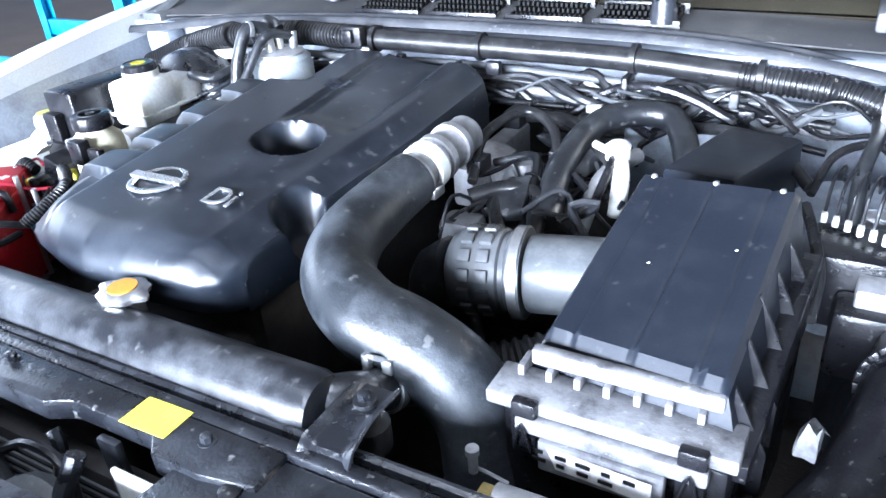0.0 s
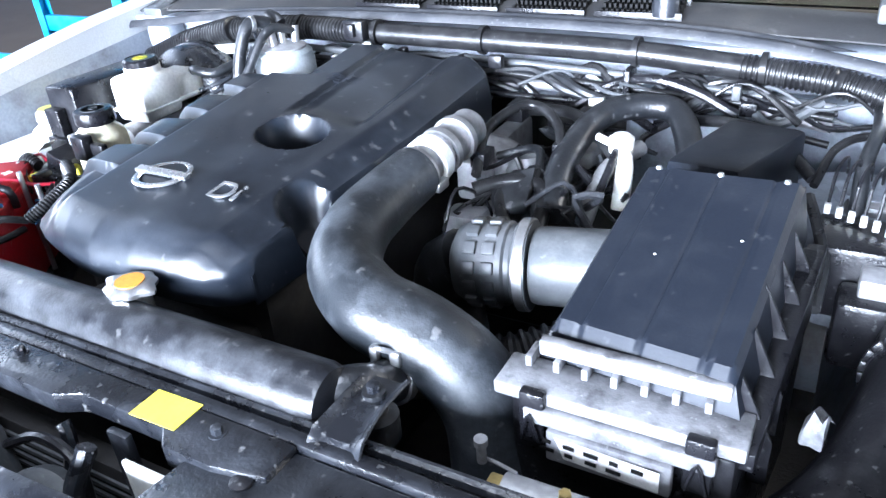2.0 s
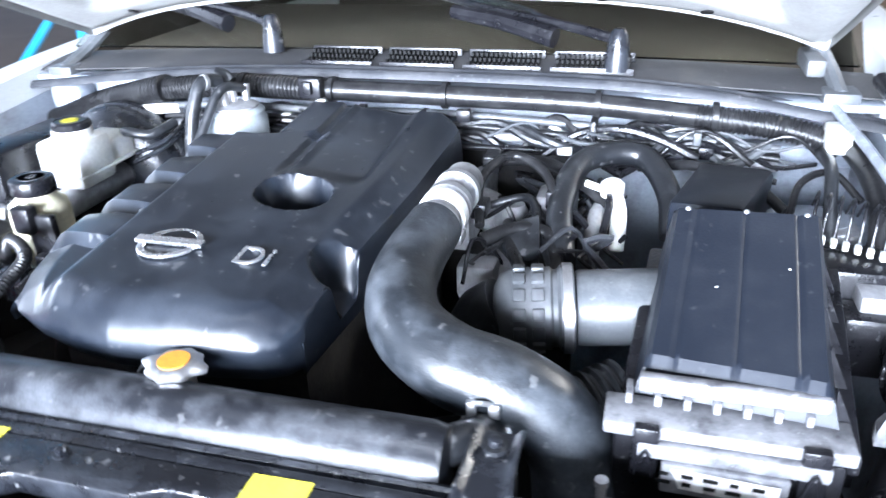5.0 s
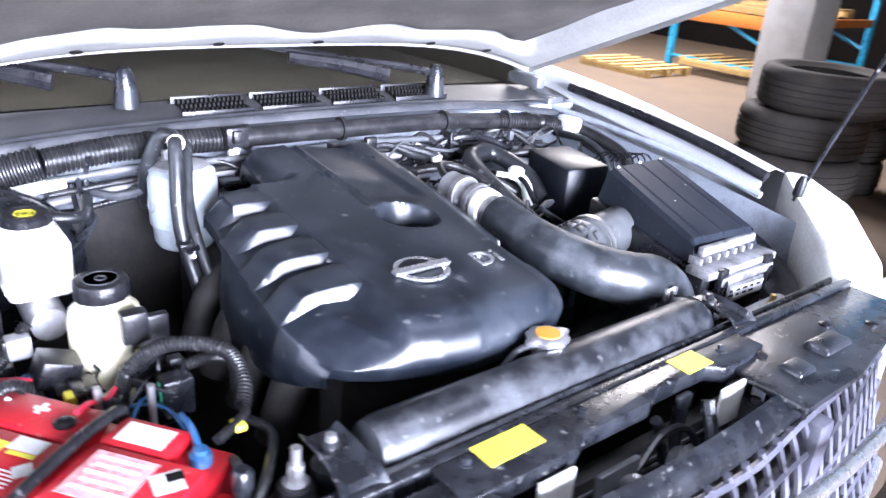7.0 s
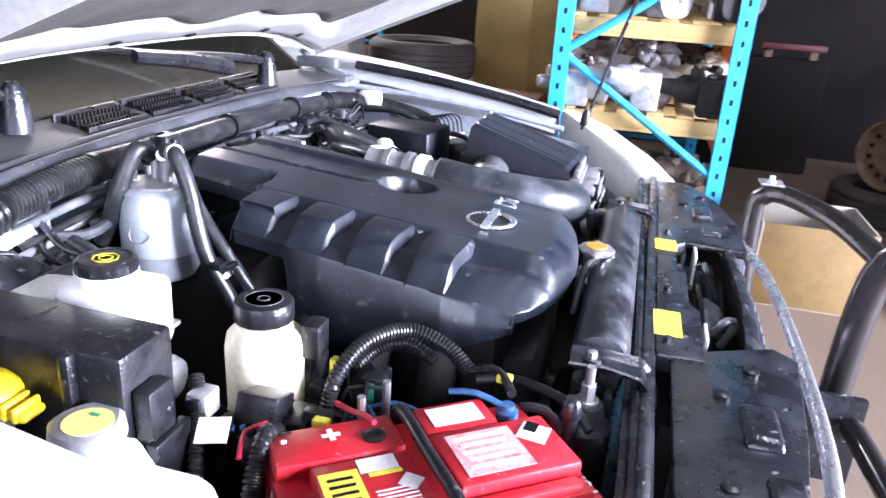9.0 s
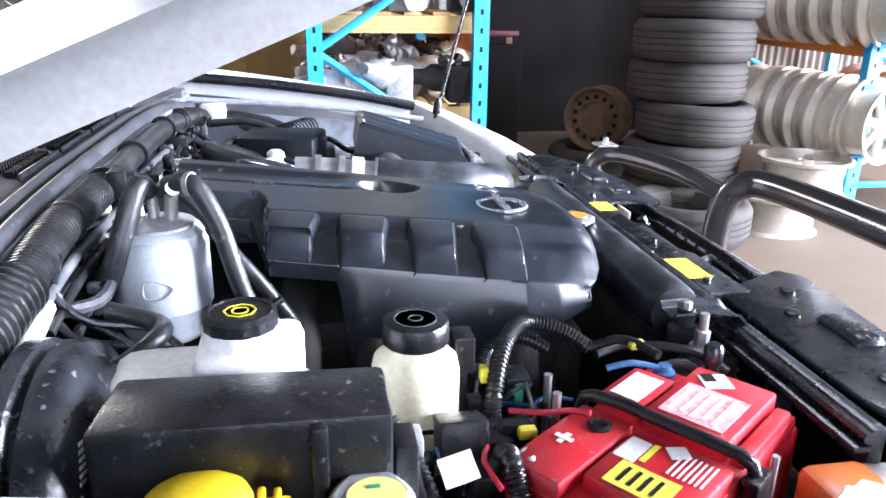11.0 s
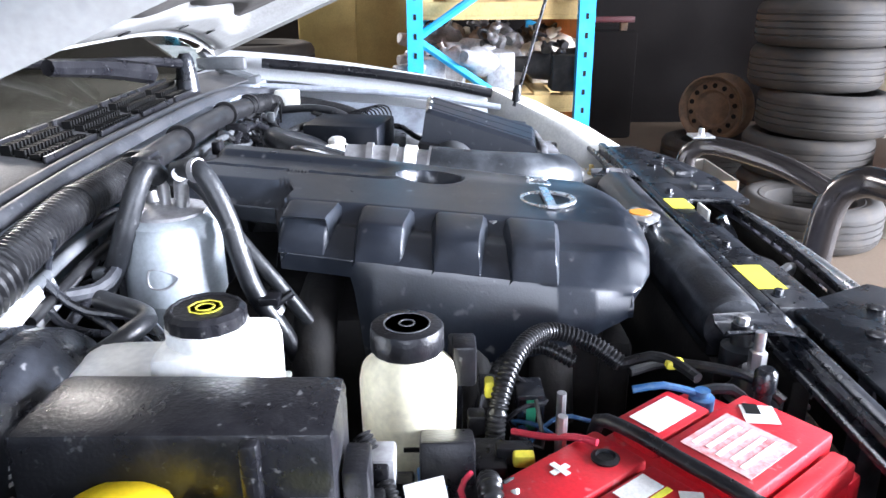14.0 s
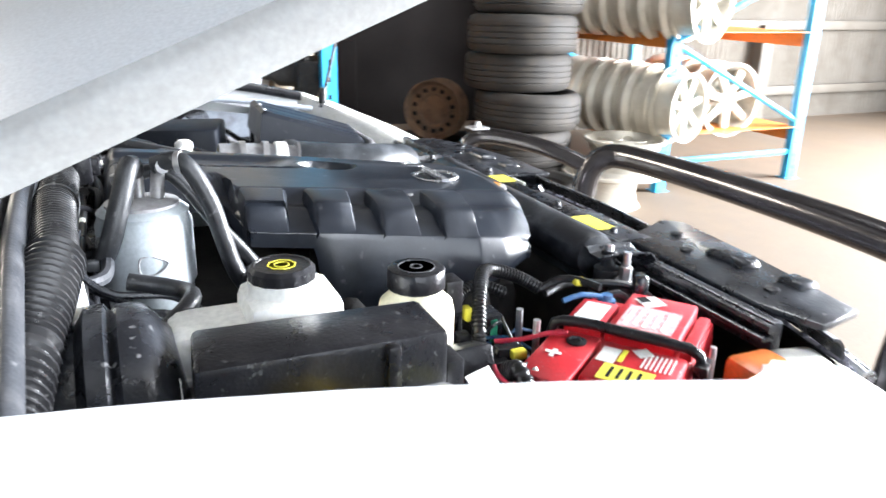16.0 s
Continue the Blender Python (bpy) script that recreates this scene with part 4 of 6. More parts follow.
part("down_elbow", tube([d0 + ax * 0.0, d0 + Vector((-0.03, 0.0, -0.03)), d0 + Vector((-0.03, 0.02, -0.14))], 0.045, 18, 0.012), RUBBER, duct)
part("ribbed_hose", tube([(0.36, 0.20, 0.90), (0.44, 0.22, 0.92), (0.50, 0.26, 0.93)], 0.045, 22, rib=0.005, pitch=0.014), RUBBER, duct)

ih = thing("intercooler_hose", (0.30, 0.25, 0.80), "thick black rubber intercooler hose in an S bend", "hose", shift=(0.008, -0.002, 0))
hp = [(0.238, 0.56, 1.072), (0.236, 0.48, 1.068), (0.232, 0.405, 1.060), (0.226, 0.325, 1.050), (0.232, 0.250, 1.042), (0.262, 0.185, 1.030), (0.320, 0.150, 1.014), (0.380, 0.148, 0.996), (0.432, 0.150, 0.962), (0.462, 0.150, 0.912), (0.472, 0.145, 0.84)]
part("rubber_body", tube(hp[2:], 0.040, 28, 0.010, r1=0.054), HOSE, ih)
part("metal_pipe", tube(hp[:3], 0.031, 24), ALU, ih, "silver pipe end with bands")
for a, b, k in ((0, 1, 0.55), (1, 2, 0.1)):
    p, q2 = Vector(hp[a]), Vector(hp[b])
    part("clamp_band", clamp_band(p.lerp(q2, k), q2 - p, 0.034, 0.012), STEEL, ih)
part("collar", lathe([(0.034, -0.012), (0.037, -0.010), (0.037, 0.010), (0.034, 0.012)], 30, Vector(hp[1]).lerp(Vector(hp[2]), 0.5), Vector(hp[2]) - Vector(hp[1])), WHITEP, ih, "pale silver collar")
part("clamp_band", clamp_band(Vector(hp[2]), Vector(hp[2]) - Vector(hp[3]), 0.037, 0.010), STEEL, ih)
part("clamp_screw", box(0.255, 0.272, 0.40, 0.43, 1.035, 1.05, 0.003), STEEL, ih)

lh = thing("radiator_hose", (0.40, 0.15, 0.70), "black lower radiator hose with a spring clamp", "hose", shift=(0.008, 0.005, -0.003))
part("rubber_body", tube([(0.365, 0.075, 0.972), (0.372, 0.10, 0.966), (0.385, 0.15, 0.94), (0.36, 0.22, 0.87), (0.25, 0.26, 0.80)], 0.026, 18), RUBBER, lh)
part("spring_clamp", join(clamp_band((0.371, 0.098, 0.967), (0.1, 1, -0.25), 0.028, 0.012), box(0.352, 0.362, 0.085, 0.10, 0.990, 1.012, 0.002), box(0.375, 0.388, 0.088, 0.103, 0.992, 1.010, 0.002), tube([(0.356, 0.09, 1.008), (0.37, 0.085, 1.014), (0.382, 0.095, 1.006)], 0.003, 6)), STEEL, lh, "bright wire spring clamp")

sn = thing("air_intake_snorkel", (0.83, 0.25, 0.72), "broad black plastic air intake pipe", "intake pipe", shift=(0.015, 0.005, -0.012))
part("pipe", tube([(0.88, 0.50, 0.93), (0.868, 0.38, 0.955), (0.85, 0.27, 0.95), (0.82, 0.17, 0.925), (0.76, 0.09, 0.90), (0.66, 0.05, 0.885)], 0.052, 26, 0.012), BLACK, sn)
part("serrated_collar", join(*[box(-0.006, 0.006, -0.003, 0.003, 0.052, 0.060, 0.001, Matrix.Translation((0.862, 0.33, 0.955)) @ Matrix.Rotation(radians(80), 4, "X") @ Matrix.Rotation(2 * math.pi * k / 26, 4, "Z") @ Matrix.Rotation(radians(90), 4, "X")) for k in range(26)], clamp_band((0.862, 0.33, 0.955), (0.1, 1, 0), 0.053, 0.02)), BLACK, sn)
part("foil_piece", prism([(0.758, 0.176), (0.768, 0.178), (0.780, 0.172), (0.778, 0.185), (0.783, 0.196), (0.769, 0.194), (0.762, 0.200)], 0.965, 0.98, 0.004, [0.975, 1.0, 0.985, 1.01, 0.992, 1.012, 0.985]), DUST, sn, "torn pale label scrap")

res = thing("resistor_block", (0.59, 0.03, 0.93), "grey ribbed resistor block with brass fittings", "electrical part", shift=(0.015, 0.005, -0.012))
part("bar", lathe([(0.018, 0), (0.018, 0.13), (0.015, 0.135)], 18, (0.525, 0.03, 0.945), (1, 0.02, 0)), ALU, res)
part("bar", lathe([(0.016, 0), (0.016, 0.13), (0.013, 0.135)], 18, (0.53, 0.0, 0.945), (1, 0.02, 0)), ALU, res)
parts("fitting", (bolt((0.59, 0.018, 0.962), 0.006, 0.022), box(0.66, 0.678, 0.005, 0.025, 0.935, 0.955, 0.003), box(0.508, 0.523, 0.02, 0.04, 0.935, 0.955, 0.003)), mat("brass", (0.5, 0.38, 0.15), 0.4, 0.7, 0.5, 30, 0.2), res)
part("valve", join(lathe([(0.005, 0), (0.005, 0.02), (0.007, 0.022), (0.007, 0.03)], 14, (0.49, 0.055, 0.945)), tube([(0.49, 0.06, 0.945), (0.51, 0.05, 0.955), (0.53, 0.05, 0.95)], 0.002, 6)), ALU, res)

# inner-wing wiring beside the air box
wb = thing("wing_connector", (0.80, 0.52, 0.90), "wire cage of black leads with white plugs", "wiring", shift=(0.015, 0.005, -0.012))
for i in range(7):
    x, y = 0.742 + i * 0.014, 0.545 - i * 0.008
    part("lead", tube([(x, y, 1.045), (x + 0.003, y + 0.012, 1.085), (x + 0.012, y + 0.05, 1.088), (x + 0.015, y + 0.09, 1.05)], 0.0022, 6), BLACK, wb)
    part("plug", box(x - 0.004, x + 0.004, y - 0.005, y + 0.005, 1.030, 1.044, 0.002), WHITEP, wb)
part("mount_block", join(box(0.735, 0.85, 0.46, 0.555, 0.93, 1.027, 0.006), box(0.77, 0.86, 0.40, 0.46, 0.90, 0.99, 0.01)), BLACK, wb)
parts("pale_box", (box(0.79, 0.86, 0.42, 0.50, 0.985, 1.012, 0.004), box(0.76, 0.83, 0.60, 0.68, 0.95, 1.02, 0.01)), ALU, wb)
parts("looped_lead", (tube([(0.72, 0.60, 1.04), (0.74, 0.66, 1.075), (0.79, 0.70, 1.08), (0.83, 0.66, 1.05)], 0.006, 8), tube([(0.72, 0.52, 1.06), (0.735, 0.47, 1.05), (0.75, 0.43, 1.02), (0.75, 0.36, 1.0)], 0.007, 8)), LOOM, wb)
tag = solo("white_plug", box(0.80, 0.835, 0.74, 0.80, 1.085, 1.125, 0.005), WHITEP, "white plastic plug on the wing wiring", "plug")

# ---- looms along the bulkhead ----
lm = thing("main_wiring_loom", (0.1, 0.82, 1.05), "thick black taped wiring loom along the bulkhead", "wiring loom")
lp = [(-0.79, 0.85, 1.03), (-0.70, 0.845, 1.062), (-0.60, 0.832, 1.094), (-0.45, 0.81, 1.130), (-0.30, 0.815, 1.142), (-0.11, 0.815, 1.140), (0.115, 0.825, 1.135), (0.40, 0.825, 1.130), (0.60, 0.825, 1.116), (0.74, 0.81, 1.105), (0.83, 0.79, 1.085)]
part("taped_run", tube(lp[5:9], 0.020, 16, 0.012), LOOM, lm)
part("corrugated_run", tube(lp[:4], 0.030, 18, rib=0.004, pitch=0.010), LOOM, lm, "broad corrugated conduit")
part("corrugated_run", tube(lp[3:6], 0.024, 16, rib=0.003, pitch=0.008), LOOM, lm)
part("corrugated_run", tube(lp[8:], 0.022, 16, rib=0.003, pitch=0.008), LOOM, lm)
for p in (lp[4], lp[5], lp[6], lp[7], lp[8]):
    part("tape_band", clamp_band(Vector(p) + Vector((0.03, 0, 0)), (1, 0, 0), 0.0235, 0.010), LOOM, lm)
part("wing_run", tube([(0.83, 0.80, 1.095), (0.85, 0.70, 1.080), (0.855, 0.60, 1.050), (0.85, 0.54, 0.98)], 0.017, 12, 0.014), LOOM, lm, "black taped run along the wing")
part("wing_run", tube([(0.80, 0.80, 1.075), (0.80, 0.70, 1.080), (0.79, 0.62, 1.060), (0.79, 0.57, 1.00)], 0.010, 10, 0.014), RUBBER, lm)
part("clip", join(box(-0.135, -0.09, 0.775, 0.80, 1.13, 1.17, 0.004), box(-0.125, -0.105, 0.765, 0.785, 1.14, 1.165, 0.003)), BLACK, lm)
pp = thing("bulkhead_pipes", (0.2, 0.80, 1.0), "parallel grey metal pipes under the loom", "pipes")
for k, (r, dz, dy, m) in enumerate(((0.007, -0.035, -0.012, GREYP), (0.006, -0.052, -0.02, LOOM), (0.009, -0.07, -0.005, ALU), (0.006, -0.085, -0.03, BLACK))):
    part("pipe", tube([(x, y + dy, z + dz + 0.004 * math.sin(x * 9 + k)) for x, y, z in lp[3:10]], r, 10), m, pp)
part("pale_sleeve", tube([(-0.62, 0.78, 1.06), (-0.52, 0.79, 1.085), (-0.42, 0.80, 1.095)], 0.011, 12), WHITEP, pp, "pale plastic sleeve")
for x in (0.10, 0.42):
    part("clip", box(x, x + 0.012, 0.78, 0.825, 1.03, 1.11, 0.003), BLACK, pp)

# hoses, plugs and leads between the cover and the air box
eg = thing("engine_harness", (0.34, 0.62, 0.95), "tangle of dark engine wires and hoses", "wiring", shift=(0.012, 0.004, -0.01))
random.seed(4)
runs = [
    ([(0.27, 0.50, 1.03), (0.255, 0.58, 1.075), (0.29, 0.66, 1.09), (0.35, 0.63, 1.075), (0.385, 0.55, 1.04), (0.40, 0.46, 1.01)], 0.008, LOOM),
    ([(0.28, 0.47, 1.02), (0.33, 0.50, 1.03), (0.38, 0.50, 1.02), (0.40, 0.42, 0.99)], 0.012, LOOM),
    ([(0.26, 0.60, 1.02), (0.33, 0.60, 1.04), (0.36, 0.52, 1.02), (0.39, 0.44, 1.0)], 0.007, RUBBER),
    ([(0.24, 0.74, 1.05), (0.34, 0.72, 1.06), (0.42, 0.64, 1.05), (0.47, 0.60, 1.02)], 0.010, LOOM),
    ([(0.40, 0.47, 1.0), (0.385, 0.58, 1.045), (0.41, 0.70, 1.075), (0.50, 0.74, 1.075), (0.55, 0.66, 1.04), (0.56, 0.60, 0.99)], 0.021, RUBBER),
    ([(0.44, 0.50, 0.98), (0.44, 0.60, 1.02), (0.47, 0.68, 1.03)], 0.013, ALU),
    ([(0.50, 0.78, 1.04), (0.58, 0.72, 1.07), (0.66, 0.68, 1.07), (0.72, 0.62, 1.04)], 0.009, LOOM),
    ([(0.22, 0.80, 1.03), (0.30, 0.80, 1.055), (0.40, 0.79, 1.05), (0.47, 0.76, 1.03)], 0.008, BLACK),
    ([(0.30, 0.58, 1.0), (0.32, 0.48, 1.015), (0.35, 0.42, 0.99), (0.36, 0.36, 0.95)], 0.010, LOOM),
    ([(0.44, 0.66, 1.055), (0.46, 0.58, 1.06), (0.455, 0.52, 1.02)], 0.006, BLACK),
]
for pts, r, m in runs:
    part("lead", tube(pts, r, 10), m, eg)
for i in range(26):
    x, y = 0.25 + 0.24 * random.random(), 0.44 + 0.34 * random.random()
    p = [(x, y, 0.97 + 0.03 * random.random())]
    for k in range(3):
        p.append((p[-1][0] + random.uniform(-0.05, 0.05), p[-1][1] + random.uniform(-0.06, 0.06), 0.98 + 0.06 * random.random()))
    part("lead", tube(p, random.choice((0.003, 0.004, 0.006)), 6, 0.015), random.choice((LOOM, BLACK, RUBBER, SEAL)), eg)
part("taped_flag", prism([(0.29, 0.50), (0.36, 0.52), (0.37, 0.46), (0.33, 0.44)], 1.0, 1.03, 0.004, [1.03, 1.05, 1.02, 1.01]), RUBBER, eg)
part("pale_plug", join(box(0.392, 0.425, 0.80, 0.83, 1.055, 1.085, 0.004), tube([(0.33, 0.83, 1.09), (0.37, 0.82, 1.075), (0.40, 0.81, 1.07)], 0.007, 8)), WHITEP, eg, "white plug on a pale pipe")
part("pale_elbow", join(tube([(0.475, 0.56, 0.98), (0.475, 0.575, 1.04), (0.46, 0.60, 1.065)], 0.013, 12), lathe([(0.018, 0), (0.019, 0.02), (0.012, 0.026)], 16, (0.462, 0.60, 1.055)), tube([(0.46, 0.60, 1.06), (0.42, 0.62, 1.065)], 0.006, 8)), WHITEP, eg, "white plastic elbow")
parts("casting", (box(0.25, 0.31, 0.42, 0.47, 0.94, 1.0, 0.01), box(0.33, 0.40, 0.66, 0.73, 0.96, 1.02, 0.012), lathe([(0.03, 0), (0.034, 0.02), (0.02, 0.05)], 18, (0.30, 0.62, 0.97)), box(0.20, 0.24, 0.56, 0.80, 0.95, 1.02, 0.01)), ALU, eg)
parts("connector", (box(0.25, 0.275, 0.52, 0.56, 1.03, 1.055, 0.003), box(0.23, 0.26, 0.70, 0.75, 1.04, 1.07, 0.003), box(0.36, 0.39, 0.58, 0.61, 1.03, 1.06, 0.003)), BLACK, eg)
part("metal_strip", plate((0.24, 0.84, 1.075), (1, 0, 0), (0, 1, 0.2), 0.10, 0.022, 0.003), STEEL, eg)

# ---- driver's side: filter, reservoirs, battery ----
ff = thing("fuel_filter", (-0.25, 0.728, 0.97), "grey metal fuel filter canister", "fuel filter", shift=(0.006, -0.01, 0.004))
part("canister", lathe([(0.030, 0.075), (0.048, 0.082), (0.054, 0.092), (0.056, 0.12), (0.060, 0.125), (0.060, 0.205), (0.056, 0.214), (0.057, 0.220), (0.050, 0.226), (0.046, 0.227)], 36, (-0.25, 0.728, 0.895)), FILTER, ff)
part("top_flange", lathe([(0.046, 0), (0.046, 0.006), (0.02, 0.012)], 30, (-0.25, 0.728, 1.120)), ALU, ff)
part("port", join(tube([(-0.25, 0.73, 1.12), (-0.25, 0.73, 1.165)], 0.007, 10), tube([(-0.255, 0.71, 1.12), (-0.258, 0.705, 1.165), (-0.275, 0.70, 1.175)], 0.009, 10), tube([(-0.235, 0.75, 1.12), (-0.235, 0.755, 1.16)], 0.008, 10), bolt((-0.27, 0.755, 1.126), 0.006, 0.02)), STEEL, ff)
part("pressed_mark", tube([(-0.3085, 0.722, 1.068), (-0.3085, 0.738, 1.068), (-0.3085, 0.740, 1.048), (-0.3095, 0.722, 1.045), (-0.3075, 0.706, 1.058), (-0.3085, 0.722, 1.068)], 0.0016, 6, 0.004), ALU, ff)
part("mount_bracket", join(box(-0.26, -0.16, 0.77, 0.80, 0.94, 1.07, 0.004), box(-0.19, -0.16, 0.68, 0.80, 1.0, 1.06, 0.004)), BLKMET, ff)
fh = thing("fuel_hoses", (-0.28, 0.66, 0.92), "worn black rubber fuel hoses", "hoses", shift=(0.004, -0.006, 0.006))
part("hose", tube([(-0.258, 0.705, 1.172), (-0.275, 0.672, 1.178), (-0.285, 0.645, 1.13), (-0.29, 0.632, 1.08), (-0.29, 0.618, 1.03), (-0.285, 0.59, 0.975), (-0.27, 0.56, 0.90)], 0.012, 14), RUBBER, fh)
part("hose", tube([(-0.235, 0.752, 1.15), (-0.25, 0.69, 1.16), (-0.27, 0.635, 1.09), (-0.275, 0.60, 1.045), (-0.27, 0.565, 0.99), (-0.25, 0.535, 0.93)], 0.009, 12), RUBBER, fh)
part("hose", tube([(-0.25, 0.73, 1.165), (-0.275, 0.735, 1.178), (-0.295, 0.752, 1.13), (-0.30, 0.77, 1.08), (-0.29, 0.80, 1.03)], 0.013, 14), RUBBER, fh)
part("clip", join(box(-0.305, -0.275, 0.588, 0.612, 1.018, 1.028, 0.002), tube([(-0.29, 0.60, 1.01), (-0.28, 0.575, 1.025)], 0.005, 8)), BLACK, fh)
for p, a in (((-0.272, 0.676, 1.177), (-0.4, -1, 0.1)), ((-0.28, 0.60, 1.0), (0.2, -1, -2))):
    part("band", clamp_band(p, a, 0.0125, 0.007), STEEL, fh)

ps = thing("power_steering_reservoir", (-0.46, 0.42, 0.86), "aged cream plastic reservoir with a black cap", "fluid reservoir", shift=(-0.004, 0.003, 0.004))
part("bottle", lathe([(0.030, 0), (0.042, 0.01), (0.047, 0.05), (0.049, 0.052), (0.049, 0.058), (0.047, 0.062), (0.048, 0.15), (0.045, 0.165), (0.034, 0.175), (0.030, 0.182), (0.030, 0.19)], 36, (-0.46, 0.42, 0.865)), CREAM, ps)
pc = part("cap", lathe([(0.035, 0), (0.036, 0.002), (0.0355, 0.022), (0.034, 0.0245), (0.031, 0.0255), (0.010, 0.0255)], 40, (-0.46, 0.42, 1.049), (0, 0, 1), lambda a: 1 + 0.012 * math.cos(14 * a)), BLACK, ps, "black screw cap")
part("cap_print", join(*[lathe([(r, 0), (r, 0.0006), (r - 0.0015, 0.0006), (r - 0.0015, 0)], 32, (-0.46, 0.42, 1.0748)) for r in (0.023, 0.008)]), GREYP, pc)
part("bracket", join(box(-0.44, -0.39, 0.365, 0.38, 0.87, 1.03, 0.004), box(-0.455, -0.42, 0.352, 0.376, 1.0, 1.045, 0.004)), BLACK, ps)
part("cradle", lathe([(0.052, 0), (0.054, 0.004), (0.054, 0.045), (0.051, 0.05)], 30, (-0.46, 0.42, 0.855)), BLACK, ps)
part("print_bar", plate((-0.5080, 0.415, 0.965), (0, -1, 0), (0, 0, 1), 0.018, 0.005), INK, ps, smooth=False)

br = thing("brake_fluid_reservoir", (-0.52, 0.64, 0.95), "white plastic brake reservoir with a black cap", "fluid reservoir", shift=(0.003, -0.006, 0.003))
part("rear_chamber", box(-0.563, -0.480, 0.630, 0.722, 1.012, 1.072, 0.014), WHITEP, br)
part("front_chamber", box(-0.565, -0.472, 0.545, 0.645, 1.0, 1.092, 0.014), WHITEP, br)
part("seam", box(-0.568, -0.470, 0.542, 0.725, 1.022, 1.028, 0.002), WHITEP, br)
part("neck", lathe([(0.036, 0), (0.036, 0.02)], 24, (-0.52, 0.602, 1.085)), WHITEP, br)
bc2 = part("cap", lathe([(0.033, 0), (0.034, 0.003), (0.034, 0.024), (0.030, 0.028), (0.028, 0.028), (0.027, 0.0265), (0.01, 0.0265)], 56, (-0.52, 0.602, 1.092), (0, 0, 1), lambda a: 1 + (0.03 if math.sin(14 * a) > 0 else 0)), BLACK, br, "ribbed black cap")
part("cap_print", join(*[lathe([(r, 0), (r, 0.0006), (r - 0.0018, 0.0006), (r - 0.0018, 0)], 8 if r > 0.01 else 24, (-0.52, 0.602, 1.1189)) for r in (0.0155, 0.0085)]), STICK, bc2, "yellow printed octagon")
part("cylinder", lathe([(0.025, 0), (0.028, 0.01), (0.028, 0.20), (0.02, 0.21)], 20, (-0.52, 0.52, 0.975), (0, 1, 0)), ALU, br)

bo = thing("brake_booster", (-0.55, 0.78, 0.80), "glossy black round brake booster", "brake booster", shift=(0, -0.045, 0))
part("drum", lathe([(0.05, -0.03), (0.11, -0.02), (0.135, 0.0), (0.140, 0.012), (0.140, 0.028), (0.134, 0.034), (0.142, 0.040), (0.142, 0.056), (0.128, 0.065), (0.125, 0.105)], 48, (-0.55, 0.775, 0.965), (0, 1, 0)), BLKMET, bo)
words("RB", 0.018, (-0.655, 0.7575, 1.02), (0.3, 0.0, 0.95), (-0.95, 0.0, 0.3), PAPER, bo)
for i in range(6):
    part("print_bar", plate((-0.640 + 0.002 * i, 0.7572, 1.036 + i * 0.006), (0.95, 0, -0.3), (0.3, 0, 0.95), 0.022, 0.003, 0.0008), PAPER, bo, smooth=False)
part("vacuum_pipe", tube([(-0.50, 0.76, 1.06), (-0.47, 0.73, 1.075), (-0.42, 0.735, 1.07), (-0.40, 0.79, 1.08)], 0.010, 12), RUBBER, bo)

bp_ = thing("brake_pipes", (-0.42, 0.75, 1.03), "thin black bent brake pipes", "pipes")
for i, pts in enumerate(([(-0.40, 0.80, 1.105), (-0.40, 0.785, 1.085), (-0.40, 0.76, 1.066), (-0.40, 0.70, 1.055), (-0.44, 0.66, 1.04)], [(-0.41, 0.80, 1.09), (-0.41, 0.785, 1.06), (-0.41, 0.76, 1.047), (-0.41, 0.70, 1.037), (-0.45, 0.66, 1.02)], [(-0.38, 0.79, 1.14), (-0.385, 0.80, 1.10), (-0.39, 0.78, 1.07), (-0.40, 0.74, 1.05), (-0.43, 0.70, 1.03)])):
    part("pipe", tube(pts, 0.0045, 8), BLKMET, bp_)

fb = thing("fuse_box", (-0.62, 0.58, 0.86), "black plastic fuse box with a wet-looking lid", "fuse box", shift=(0, 0.006, 0.005))
part("lid", prism([(-0.665, 0.462), (-0.580, 0.462), (-0.572, 0.690), (-0.662, 0.698)], 0.945, 1.085, 0.007), BLACK, fb)
part("base", prism([(-0.668, 0.455), (-0.575, 0.455), (-0.568, 0.70), (-0.668, 0.705)], 0.86, 0.950, 0.005), BLACK, fb)
part("latch_rib", box(-0.675, -0.660, 0.514, 0.528, 0.955, 1.082, 0.004), BLACK, fb)
part("end_clip", join(box(-0.655, -0.615, 0.440, 0.460, 0.93, 1.045, 0.003), box(-0.66, -0.60, 0.432, 0.446, 0.92, 0.99, 0.003)), BLACK, fb)

wbt = thing("coolant_bottle", (-0.70, 0.50, 0.80), "milky white plastic bottle with a grey cap", "bottle")
part("body", box(-0.775, -0.655, 0.36, 0.57, 0.80, 0.985, 0.03), WHITEP, wbt)
part("shoulder", lathe([(0.055, 0), (0.045, 0.02), (0.03, 0.03), (0.03, 0.042)], 28, (-0.695, 0.485, 0.975)), WHITEP, wbt)
gc = part("cap", lathe([(0.034, 0), (0.036, 0.004), (0.034, 0.020), (0.029, 0.024), (0.024, 0.024)], 40, (-0.690, 0.489, 1.012), (0, 0, 1), lambda a: 1 + 0.06 * math.cos(3 * a)), ALU, wbt, "grey lobed cap")
part("cap_disc", lathe([(0.0235, 0), (0.0235, 0.001)], 28, (-0.695, 0.485, 1.0362)), mat("pale_yellow_disc", (0.78, 0.76, 0.22), 0.5, 0, 0.2, 60, 0.02), gc, "pale yellow printed disc")
